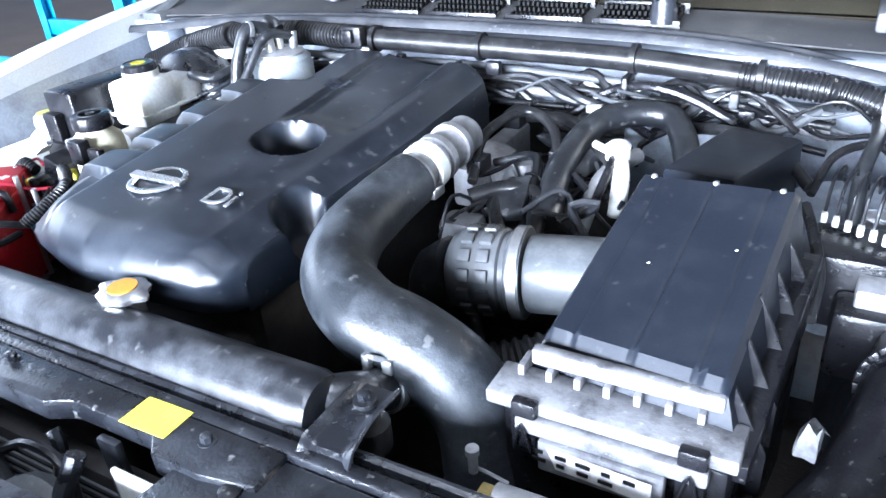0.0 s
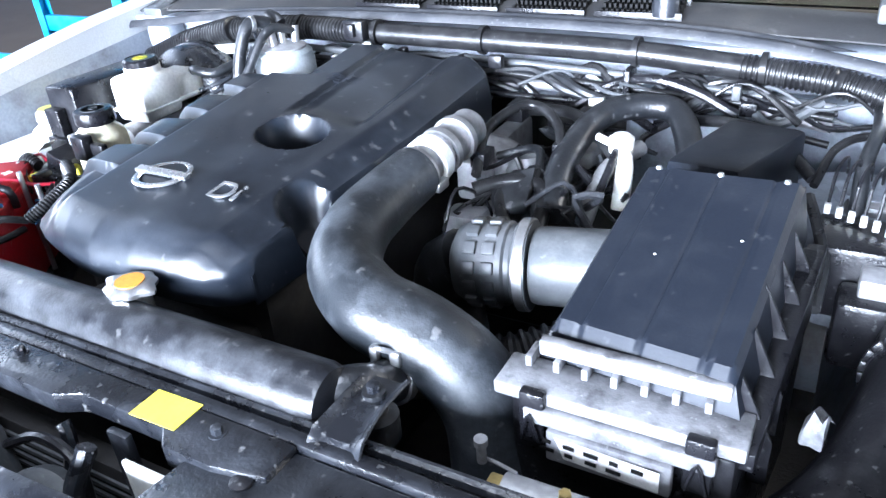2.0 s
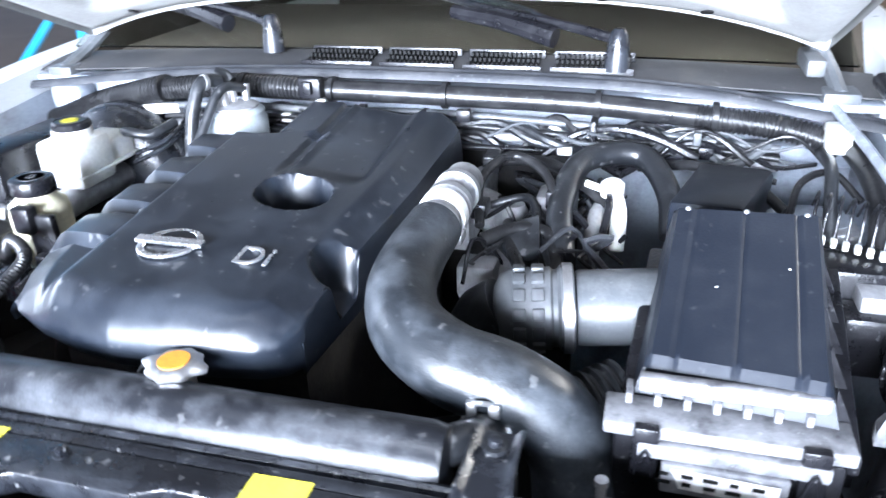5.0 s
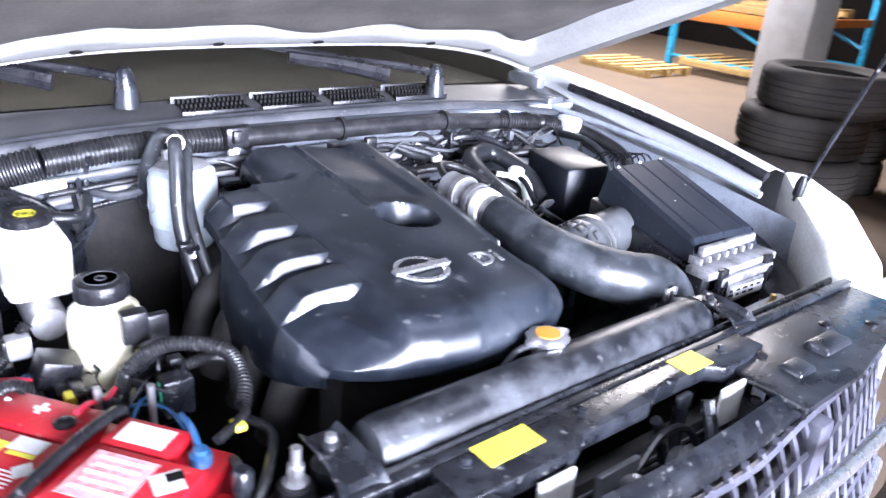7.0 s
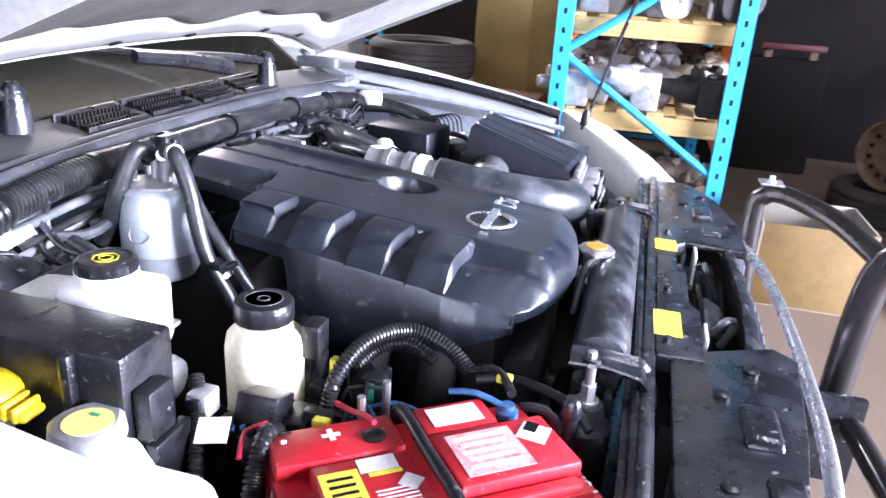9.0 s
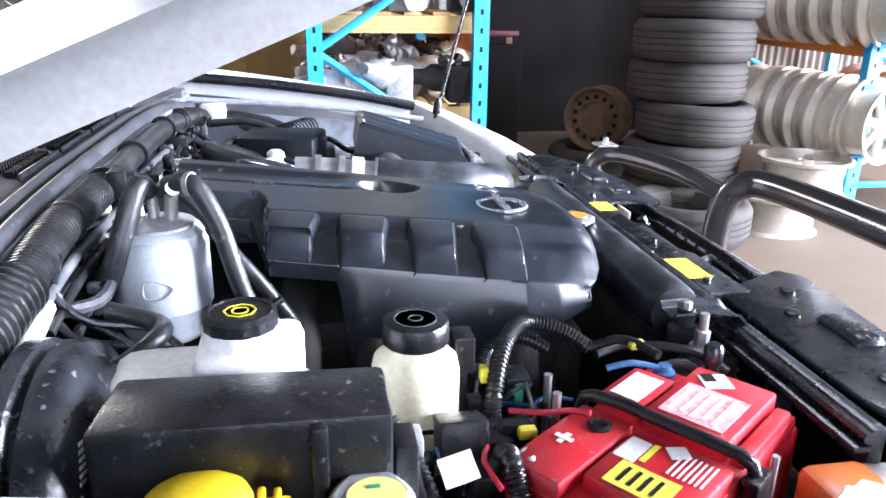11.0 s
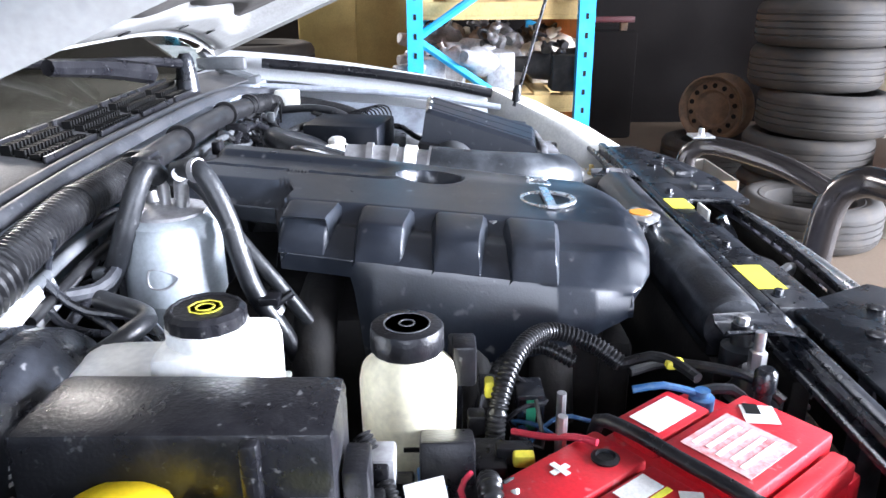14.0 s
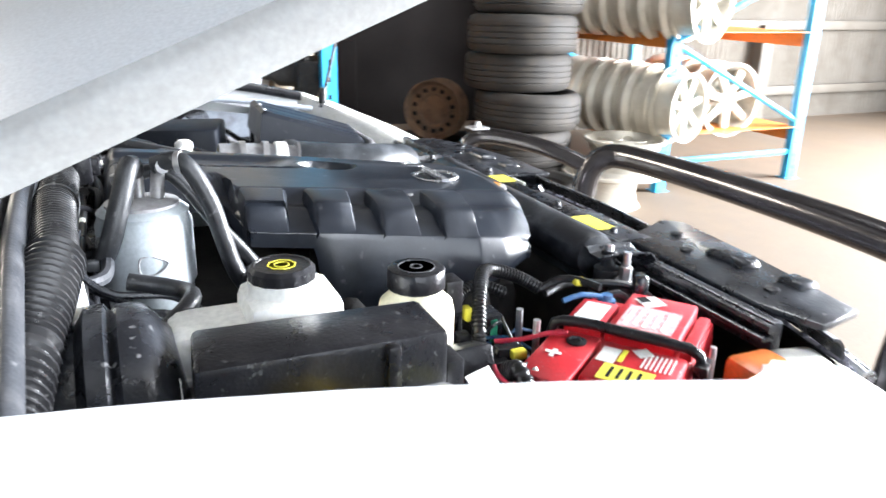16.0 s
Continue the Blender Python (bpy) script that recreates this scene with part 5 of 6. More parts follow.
part("print_bar", plate((-0.684, 0.486, 1.0373), (0, -1, 0), (1, 0, 0), 0.010, 0.004, 0.0006), GREEN, gc, smooth=False)
wsb = thing("washer_bottle", (-0.71, 0.64, 0.82), "washer bottle neck with a yellow flip cap", "bottle")
part("neck", lathe([(0.05, 0), (0.045, 0.08), (0.032, 0.11), (0.032, 0.205)], 28, (-0.695, 0.620, 0.82)), WHITEP, wsb)
flip = part("flip_cap", lathe([(0.034, 0), (0.042, 0.004), (0.043, 0.016), (0.040, 0.024), (0.030, 0.031), (0.012, 0.034)], 40, (-0.690, 0.620, 1.020)), YELLOW, wsb, "bright yellow flip cap")
part("tongue", box(-0.705, -0.675, 0.550, 0.590, 1.022, 1.032, 0.004), YELLOW, flip)
parts("tongue_rib", (box(-0.707, -0.673, 0.558, 0.564, 1.022, 1.038, 0.002), box(-0.707, -0.673, 0.570, 0.576, 1.022, 1.040, 0.002)), YELLOW, flip)

# battery, its long side along the bay
bat = thing("battery", (-0.54, 0.16, 0.77), "bright red lead battery with worn labels", "battery", shift=(0.002, 0.009, 0.005))
BM = Matrix.Translation((-0.571, 0.176, 0.0)) @ Matrix.Rotation(radians(37.5), 4, "Z")


def bx(x0, x1, y0, y1, z0, z1, bev=0.003):
    return box(x0, x1, y0, y1, z0, z1, bev, BM)


def bpt(x, y, z):
    return BM @ Vector((x, y, z))


ux_, uy_ = BM.to_3x3() @ Vector((0, -1, 0)), BM.to_3x3() @ Vector((1, 0, 0))
part("case", bx(-0.086, 0.086, -0.152, 0.152, 0.770, 0.955, 0.006), RED, bat)
bl = part("lid", bx(-0.087, 0.087, -0.153, 0.153, 0.945, 0.966, 0.004), RED, bat)
parts("lid_block", [bx(0.032, 0.083, -0.100, -0.013, 0.960, 0.985, 0.004), bx(-0.064, 0.028, -0.150, -0.013, 0.960, 0.987, 0.004), bx(-0.084, -0.068, -0.14, -0.013, 0.960, 0.976, 0.003), bx(0.022, 0.083, 0.013, 0.150, 0.960, 0.984, 0.004), bx(-0.084, 0.018, 0.013, 0.118, 0.960, 0.982, 0.004), bx(-0.05, -0.02, -0.156, -0.150, 0.955, 0.978, 0.002)], RED, bl, "raised red lid block")
part("filler_plug", lathe([(0.012, 0), (0.013, 0.004), (0.009, 0.006), (0.008, 0.003)], 20, bpt(0.046, 0.042, 0.982)), BLACK, bl)
part("plus_mark", join(plate(bpt(0.060, 0.085, 0.9845), ux_, uy_, 0.020, 0.006, 0.0007), plate(bpt(0.060, 0.085, 0.9850), ux_, uy_, 0.006, 0.020, 0.0007)), PAPER, bl, smooth=False)
PINK = mat("pink_worn_label", (0.70, 0.42, 0.42), 0.5, 0, 0.85, 80, 0.03, (0.60, 0.05, 0.06), 300)
part("worn_label", plate(bpt(0.057, -0.056, 0.9855), ux_, uy_, 0.060, 0.034, 0.0006), PAPER, bl, "scratched pale label", smooth=False)
part("worn_label", plate(bpt(-0.018, -0.064, 0.9875), ux_, uy_, 0.075, 0.070, 0.0006), PINK, bl, "scratched pink label", smooth=False)
for k in range(5):
    part("print_bar", plate(bpt(0.008 - k * 0.012, -0.064, 0.9882), ux_, uy_, 0.060 - 0.008 * (k % 2), 0.005, 0.0004), PAPER, bl, smooth=False)
DX, DY = BM.to_3x3() @ Vector((1, 1, 0)), BM.to_3x3() @ Vector((-1, 1, 0))
part("warning_diamond", plate(bpt(-0.004, -0.124, 0.9876), DX, DY, 0.032, 0.032, 0.0006), PAPER, bl, "black and white warning diamond", smooth=False)
part("warning_ink", plate(bpt(0.006, -0.126, 0.9884), DX, DY, 0.014, 0.018, 0.0004), INK, bl, smooth=False)
part("yellow_label", plate(bpt(-0.030, 0.094, 0.9825), ux_, uy_, 0.040, 0.060, 0.0006), STICK, bl, "yellow and black printed label", smooth=False)
for k in range(4):
    part("print_bar", plate(bpt(-0.012 - k * 0.011, 0.094, 0.9832), ux_, uy_, 0.026, 0.004, 0.0004), INK, bl, smooth=False)
part("white_label", plate(bpt(0.002, 0.052, 0.9825), ux_, uy_, 0.040, 0.022, 0.0006), PAPER, bl, "white printed label", smooth=False)
part("yellow_band", plate(bpt(-0.014, 0.048, 0.9829), ux_, uy_, 0.034, 0.006, 0.0006), STICK, bl, smooth=False)
part("shield_label", plate(bpt(-0.034, 0.028, 0.9826), DX, DY, 0.020, 0.020, 0.0006), PAPER, bl, "pale shield label", smooth=False)
for k in range(7):
    part("print_bar", plate(bpt(-0.040 - k * 0.0055, 0.046, 0.9828), ux_, uy_, 0.040, 0.0022, 0.0004), PAPER, bl, smooth=False)
part("end_ledge", bx(-0.086, 0.050, -0.178, -0.150, 0.80, 0.942, 0.006), RED, bat)
words("13/2/18", 0.030, bpt(-0.025, -0.1650, 0.9428), BM.to_3x3() @ Vector((1, 0, 0)), BM.to_3x3() @ Vector((0, 1, 0)), PAPER, bat, "chalk_writing", 0.0008)
part("hold_down", join(tube([bpt(0.094, 0.0, 0.95), bpt(0.090, 0.0, 0.984), bpt(0.05, 0.0, 0.992), bpt(0.0, 0.001, 0.992), bpt(-0.06, -0.001, 0.990), bpt(-0.094, -0.003, 0.982), bpt(-0.098, -0.004, 0.93)], 0.007, 10), bx(-0.108, -0.090, -0.022, 0.014, 0.90, 0.975, 0.004)), BLACK, bat, "black hold-down strap")
parts("strap_rod", (tube([bpt(-0.105, -0.03, 0.80), bpt(-0.105, -0.03, 0.985)], 0.004, 8), tube([bpt(0.10, 0.04, 0.80), bpt(0.10, 0.04, 1.0)], 0.005, 8)), STEEL, bat)
part("terminal_clamp", join(lathe([(0.013, 0), (0.013, 0.012), (0.008, 0.014), (0.008, 0.020)], 20, bpt(0.058, -0.124, 0.966)), tube([bpt(0.062, -0.12, 0.982), bpt(0.085, -0.095, 0.990), bpt(0.105, -0.07, 0.985)], 0.004, 8)), BLUEP, bat, "corroded blue terminal clamp")
part("terminal_clamp", join(lathe([(0.014, 0), (0.014, 0.012), (0.008, 0.014), (0.008, 0.020)], 20, bpt(-0.045, 0.138, 0.966)), bx(-0.07, -0.03, 0.148, 0.172, 0.966, 0.978, 0.003)), BLUEP, bat, "corroded blue terminal clamp")
part("tray", bx(-0.10, 0.10, -0.165, 0.165, 0.74, 0.80, 0.006), BLACK, bat)
solo("battery_support", join(bx(-0.09, 0.09, -0.15, 0.15, 0.44, 0.742, 0.01), box(-0.80, -0.62, 0.0, 0.75, 0.44, 0.82, 0.02)), DARK, "dark dirty inner tray below the battery", "support")

# battery leads and relays
wr = thing("battery_wiring", (-0.50, 0.35, 0.85), "corrugated black leads, relays and coloured wires", "wiring", shift=(0.001, 0.006, 0.004))
cor = [
    ([(-0.48, 0.332, 0.90), (-0.465, 0.328, 0.975), (-0.42, 0.305, 1.015), (-0.36, 0.265, 1.012), (-0.355, 0.215, 0.995), (-0.37, 0.18, 0.975)], 0.0105),
    ([(-0.40, 0.33, 0.96), (-0.36, 0.31, 0.975), (-0.345, 0.27, 0.985), (-0.355, 0.23, 0.97)], 0.009),
    ([(-0.665, 0.335, 0.86), (-0.645, 0.34, 0.94), (-0.605, 0.345, 0.985), (-0.575, 0.345, 0.975)], 0.011),
    ([(-0.555, 0.455, 1.01), (-0.575, 0.44, 0.99), (-0.615, 0.42, 0.955), (-0.655, 0.40, 0.88)], 0.009),
]
for pts, r in cor:
    part("corrugated_lead", tube(pts, r, 14, rib=0.0018, pitch=0.0052), LOOM, wr)
part("relay", box(-0.565, -0.515, 0.355, 0.405, 0.955, 0.995, 0.004, Matrix.Translation((-0.54, 0.38, 0.97)) @ Matrix.Rotation(radians(20), 4, "Y") @ Matrix.Translation((0.54, -0.38, -0.97))), BLACK, wr)
part("fuse_block", join(box(-0.55, -0.50, 0.325, 0.36, 0.93, 0.97, 0.004), box(-0.60, -0.56, 0.33, 0.38, 0.925, 0.965, 0.004), box(-0.535, -0.52, 0.30, 0.335, 0.95, 0.98, 0.003)), BLACK, wr)
part("relay", box(-0.435, -0.395, 0.275, 0.305, 0.92, 0.975, 0.003), BLKMET, wr)
part("relay_label", plate((-0.4362, 0.290, 0.952), (0, -1, 0), (0, 0, 1), 0.010, 0.036, 0.001), GREEN, wr, "green printed relay label", smooth=False)
parts("red_lead", (tube([(-0.485, 0.315, 0.965), (-0.505, 0.285, 0.972), (-0.53, 0.262, 0.988), (-0.545, 0.245, 0.992)], 0.0035, 8), tube([(-0.63, 0.36, 0.975), (-0.60, 0.37, 0.985), (-0.57, 0.36, 0.98)], 0.0028, 8), tube([(-0.68, 0.40, 0.90), (-0.66, 0.36, 0.935), (-0.62, 0.35, 0.90), (-0.60, 0.36, 0.86)], 0.003, 8)), REDW, wr, "red insulated wire")
part("white_lead", tube([(-0.60, 0.325, 0.985), (-0.64, 0.315, 0.95), (-0.67, 0.31, 0.88)], 0.004, 8), PAPER, wr)
part("white_flag", plate((-0.615, 0.398, 0.990), (0.25, -1, 0.1), (0.75, 0.2, 0.55), 0.034, 0.028, 0.002), PAPER, wr, "white paper cable flag")
parts("yellow_plug", (box(-0.545, -0.53, 0.30, 0.32, 0.965, 0.978, 0.003), box(-0.405, -0.39, 0.12, 0.14, 0.985, 0.995, 0.003), box(-0.45, -0.435, 0.33, 0.34, 0.98, 1.0, 0.003)), STICK, wr, "small yellow plug")
parts("black_lead", (tube([(-0.37, 0.18, 0.975), (-0.38, 0.15, 0.99), (-0.40, 0.13, 0.992), (-0.43, 0.115, 0.99)], 0.006, 8), tube([(-0.37, 0.17, 0.965), (-0.36, 0.12, 0.97), (-0.40, 0.05, 0.975), (-0.43, 0.02, 0.96)], 0.006, 8)), LOOM, wr)
random.seed(9)
for i in range(16):
    p = [(random.uniform(-0.57, -0.42), random.uniform(0.29, 0.40), random.uniform(0.90, 0.96))]
    for k in range(3):
        p.append((p[-1][0] + random.uniform(-0.04, 0.04), p[-1][1] + random.uniform(-0.04, 0.04), random.uniform(0.91, 0.985)))
    part("thin_wire", tube(p, 0.0025, 6, 0.012), random.choice((LOOM, BLACK, LOOM, BLUEP)), wr)
parts("plug", ([box(x, x + 0.02, y, y + 0.018, z, z + 0.022, 0.003) for x, y, z in ((-0.47, 0.34, 0.95), (-0.505, 0.30, 0.94), (-0.56, 0.41, 0.94), (-0.41, 0.325, 0.955), (-0.59, 0.43, 0.98))]), BLACK, wr)
part("pale_plug", box(-0.585, -0.555, 0.425, 0.45, 0.975, 1.005, 0.003), ALU, wr)
part("stud", tube([(-0.455, 0.262, 0.90), (-0.455, 0.262, 0.99)], 0.005, 8), STEEL, wr)

lk = thing("bonnet_lock_pillar", (-0.385, 0.03, 0.80), "black threaded stud mount beside the radiator", "mount")
part("base", lathe([(0.034, 0), (0.034, 0.12), (0.026, 0.13), (0.020, 0.15)], 24, (-0.375, 0.035, 0.82)), RUBBER, lk)
part("stud", join(bolt((-0.375, 0.035, 0.968), 0.010, 0.028), lathe([(0.006, 0), (0.006, 0.05)], 12, (-0.375, 0.035, 0.97))), STEEL, lk)
part("drop_post", join(lathe([(0.009, 0), (0.009, 0.05)], 14, (-0.43, 0.050, 0.93)), lathe([(0.012, 0.05), (0.012, 0.070), (0.008, 0.075)], 14, (-0.43, 0.050, 0.93))), BLKMET, lk)
part("grey_lead", tube([(-0.43, 0.052, 0.95), (-0.42, 0.08, 0.975), (-0.415, 0.11, 0.97)], 0.006, 8), SEAL, lk)

# horn, latch and brackets in the gap behind the grille
hn = thing("horn", (0.10, -0.15, 0.80), "dusty grey disc horn behind the grille", "horn")
part("disc", lathe([(0.03, 0), (0.048, 0.004), (0.050, 0.02), (0.03, 0.034)], 28, (0.10, -0.145, 0.885), (0.2, -0.8, 0.4)), GREYP, hn)
part("stay", tube([(0.10, -0.12, 0.90), (0.10, -0.105, 0.94), (0.09, -0.10, 0.962)], 0.008, 8), BLKMET, hn)
lt = thing("bonnet_latch", (-0.02, -0.15, 0.80), "worn steel bonnet latch on its upright", "latch")
part("plate", box(-0.06, 0.02, -0.135, -0.125, 0.78, 0.955, 0.004), GREYP, lt)
part("cable", tube([(0.02, -0.13, 0.93), (0.08, -0.12, 0.955), (0.14, -0.125, 0.94), (0.17, -0.15, 0.86)], 0.006, 8), BLACK, lt)
part("hook", tube([(-0.02, -0.14, 0.93), (-0.03, -0.16, 0.96), (-0.01, -0.175, 0.945), (0.0, -0.16, 0.90)], 0.007, 8), STEEL, lt)
for gx, gz in ((0.30, 0.93), (-0.10, 0.90)):
    solo("front_bracket", join(box(gx - 0.015, gx + 0.02, -0.165, -0.10, gz - 0.06, gz, 0.006), bolt((gx, -0.13, gz - 0.001), 0.007, 0.012), box(gx - 0.03, gx + 0.035, -0.106, -0.095, gz - 0.13, gz + 0.03, 0.004)), GREYP, "dusty pressed steel bracket behind the grille", "bracket")
cd = thing("condenser", (0.05, -0.09, 0.48), "dark finned condenser panel ahead of the radiator", "condenser")
part("core", box(-0.28, 0.34, -0.088, -0.062, 0.48, 0.90, 0.003), DARK, cd)
parts("fin", [box(-0.28, 0.34, -0.091, -0.088, 0.49 + 0.016 * k, 0.496 + 0.016 * k, 0) for k in range(25)], GREYP, cd)

# loose wires and clips along the bulkhead
bw = thing("bulkhead_wires", (0.25, 0.84, 1.02), "loose dark wires and clips along the bulkhead", "wiring")
random.seed(21)
for i in range(22):
    x0 = random.uniform(-0.45, 0.55)
    n = random.randint(4, 6)
    pts = [(x0 + 0.07 * k, random.uniform(0.77, 0.83), random.uniform(1.03, 1.105)) for k in range(n)]
    part("wire", tube(pts, random.choice((0.003, 0.004, 0.006, 0.008)), 8, 0.015), random.choice((LOOM, BLACK, SEAL, GREYP, RUBBER)), bw)
for i in range(12):
    x, y, z = random.uniform(-0.35, 0.72), random.uniform(0.76, 0.82), random.uniform(1.04, 1.11)
    part("clip", box(x, x + random.uniform(0.012, 0.03), y, y + 0.016, z, z + random.uniform(0.01, 0.025), 0.003), random.choice((BLACK, GREYP, WHITEP, BLACK)), bw)

# ---- shed contents ----
def tyre(at, lean=0.0, name="tyre"):
    """A car tyre lying flat, with rounded sidewalls and tread grooves."""
    o = thing(name, at, "worn black car tyre lying flat in a stack", "tyre", "stacked tyres")
    R, W = 0.375, 0.25
    wall = [(0.225, W / 2), (0.235, 0.03), (0.27, 0.012), (0.278, 0.016), (0.284, 0.010), (0.32, 0.0), (0.352, 0.012), (0.368, 0.035), (R - 0.001, 0.05)]
    tread = [(R - 0.001, 0.05)]
    for k in range(4):
        z = 0.05 + (k + 0.5) * (W - 0.1) / 4
        tread += [(R, z - 0.012), (R - 0.009, z - 0.009), (R - 0.009, z - 0.003), (R, z)]
    tread += [(R - 0.001, W - 0.05)]
    for nm, pf in (("sidewall", wall), ("tread", tread), ("sidewall", [(r, W - h) for r, h in wall])):
        bm = lathe(pf, 56, at)
        bmesh.ops.delete(bm, geom=[f for f in bm.faces if len(f.verts) > 8], context="FACES_ONLY")
        if nm == "tread":
            for v in bm.verts:
                d = Vector((v.co.x - at[0], v.co.y - at[1], 0))
                k = round(math.atan2(d.y, d.x) / (2 * math.pi) * 56)
                v.co -= d.normalized() * (0.004 if k % 2 else 0.0)
        part(nm, bm, TYRE, o)
    return o


random.seed(3)
t0 = tyre((3.40, -1.90, 0.0))
for k in range(1, 7):
    copy_thing(t0, pose(3.40 + random.uniform(-0.04, 0.04), -1.90 + random.uniform(-0.05, 0.05), 0.252 * k, random.uniform(-1.5, 1.5), random.uniform(-1.5, 1.5), random.uniform(0, 90)))
copy_thing(t0, pose(2.85, -1.70, 0.0, 0, 0, 20))
for k in range(4):
    copy_thing(t0, pose(3.90 + random.uniform(-0.03, 0.03), 1.58 + random.uniform(-0.04, 0.04), 0.252 * k, 0, 0, 30 * k))
for k in range(3):
    copy_thing(t0, pose(5.2 + 0.03 * k, 1.95, 0.252 * k, 0, 0, 30 * k))


def rack(x0, x1, ys, levels, top, beam, name):
    o = thing(name, (x0, ys[0], 0), "blue steel pallet rack with diagonal braces", "pallet rack", "racks")
    w = 0.085
    for x in (x0, x1):
        for y in ys:
            part("upright", prism([(x, y - w / 2), (x + 0.07, y - w / 2), (x + 0.07, y - w / 2 + 0.006), (x + 0.006, y - w / 2 + 0.006), (x + 0.006, y + w / 2 - 0.006), (x + 0.07, y + w / 2 - 0.006), (x + 0.07, y + w / 2), (x, y + w / 2)], 0.006, top, 0), BLUE, o)
            for sl in range(int(top / 0.10)):
                part("slot", box(x - 0.0015, x - 0.0005, y - 0.008, y + 0.008, 0.08 + sl * 0.10, 0.11 + sl * 0.10, 0), INK, o)
            part("foot", box(x - 0.02, x + 0.09, y - 0.06, y + 0.06, 0, 0.007, 0.001), BLUE, o)
        z, s = 0.46, 0
        while z < top - 0.75:
            a, b = (ys[0], ys[1]) if s else (ys[1], ys[0])
            part("brace", tube([(x + 0.03, a, z + 0.62), (x + 0.03, b, z)], 0.022, 8, 0.5), BLUE, o)
            z, s = z + 0.62, 1 - s
        part("cross_tie", box(x + 0.02, x + 0.05, ys[0], ys[1], 0.20, 0.24, 0.003), BLUE, o)
    for z in levels:
        for y in ys:
            part("beam", box(x0 + 0.01, x1 + 0.06, y - 0.025, y + 0.025, z - 0.11, z, 0.004), beam, o)
    return o


rack(3.02, 5.37, (-0.43, 0.49), (0.67, 1.175, 2.05), 2.9, ORBEAM, "pallet_rack")
rack(3.05, 5.2, (-4.29, -2.96), (0.42, 1.15, 2.0), 2.7, ORBEAM, "pallet_rack")
far_rack = rack(8.9, 11.5, (4.6, 6.2), (0.91, 1.95), 3.2, ORBEAM, "pallet_rack")
for z in (0.91, 1.95):
    part("end_beam", box(8.86, 8.90, 4.62, 6.18, z - 0.17, z, 0.004), ORBEAM, far_rack)


def pallet(x, y, z, lx, ly):
    o = thing("pallet", (x, y, z), "pale wooden pallet with spaced boards", "pallet", "pallets")
    n = 6
    for k in range(n):
        yy = y - ly / 2 + k * (ly - 0.10) / (n - 1)
        part("board", box(x - lx / 2, x + lx / 2, yy, yy + 0.095, z + 0.095, z + 0.115, 0.003), WOOD, o)
    for k in range(3):
        xx = x - lx / 2 + k * (lx - 0.1) / 2
        part("bearer", box(xx, xx + 0.1, y - ly / 2, y + ly / 2, z + 0.02, z + 0.095, 0.004), WOOD, o)
        part("runner", box(xx, xx + 0.1, y - ly / 2, y + ly / 2, z, z + 0.02, 0.002), WOOD, o)
    return o


for z in (0.67, 1.175, 2.05):
    for px in (3.62, 4.72):
        pallet(px, 0.03, z, 1.0, 0.92)
for px, py, pz in ((9.6, 5.4, 0.91), (10.8, 5.4, 0.91), (9.4, 5.4, 0.12), (8.3, 6.3, 0.0)):
    pallet(px, py, pz, 1.0, 1.2)


def gearbox(at, seed, m):
    """A scrapped gearbox or engine lump: bell housing, ribbed case, tail shaft, bosses and bolts."""
    rr = random.Random(seed)
    o = thing("gearbox", at, "greasy scrapped gearbox casting on a pallet", "gearbox", "scrap gearboxes")
    x, y, z = at
    s = 0.8 + 0.35 * rr.random()
    a = rr.uniform(0, math.pi)
    ax = Vector((math.cos(a), math.sin(a), rr.uniform(-0.1, 0.25)))
    c = Vector((x, y, z + 0.14 * s))
    part("bell_housing", lathe([(0.11 * s, -0.16 * s), (0.14 * s, -0.155 * s), (0.14 * s, -0.13 * s), (0.115 * s, -0.10 * s), (0.10 * s, 0.0), (0.075 * s, 0.04 * s)], 20, c, ax, lambda t: 1 + 0.05 * math.cos(5 * t)), m, o)
    part("case", lathe([(0.075 * s, 0.03 * s), (0.085 * s, 0.05 * s), (0.08 * s, 0.16 * s), (0.05 * s, 0.20 * s), (0.04 * s, 0.30 * s), (0.03 * s, 0.31 * s)], 14, c, ax, lambda t: 1 + 0.10 * math.cos(3 * t)), m, o)
    for k in range(6):
        q = c + Vector((rr.uniform(-0.1, 0.1), rr.uniform(-0.1, 0.1), rr.uniform(-0.04, 0.13))) * s
        part("boss", lathe([(0.03 * s, 0), (0.028 * s, 0.04 * s), (0.012 * s, 0.05 * s), (0.012 * s, 0.08 * s)], 10, q, (rr.uniform(-1, 1), rr.uniform(-1, 1), rr.uniform(0.2, 1))), m, o)
    q = c + Vector((rr.uniform(-0.05, 0.05), rr.uniform(-0.05, 0.05), -0.02))
    part("side_case", box(q.x - 0.09 * s, q.x + 0.09 * s, q.y - 0.08 * s, q.y + 0.08 * s, z, q.z + 0.10 * s, 0.015), m, o)
    part("hose_stub", tube([c, c + Vector((0.1, 0.05, 0.12)) * s, c + Vector((0.16, -0.05, 0.10)) * s], 0.014, 8), RUBBER, o)
    return o


sd = 0
for z in (0.0, 0.785, 1.29, 2.165):
    for i, gx in enumerate((3.24, 3.57, 3.97, 4.42, 4.82)):
        for gy in (-0.32, 0.03, 0.36):
            sd += 1
            rr = random.Random(sd)
            gearbox((gx + rr.uniform(-0.06, 0.06), gy + rr.uniform(-0.05, 0.05), z), sd, rr.choice((RUST, ALU, ALU, DARK, mat("pale_cast_alloy", (0.55, 0.50, 0.42), 0.55, 0.3, 0.6, 14, 0.3, (0.2, 0.15, 0.1), 90))))


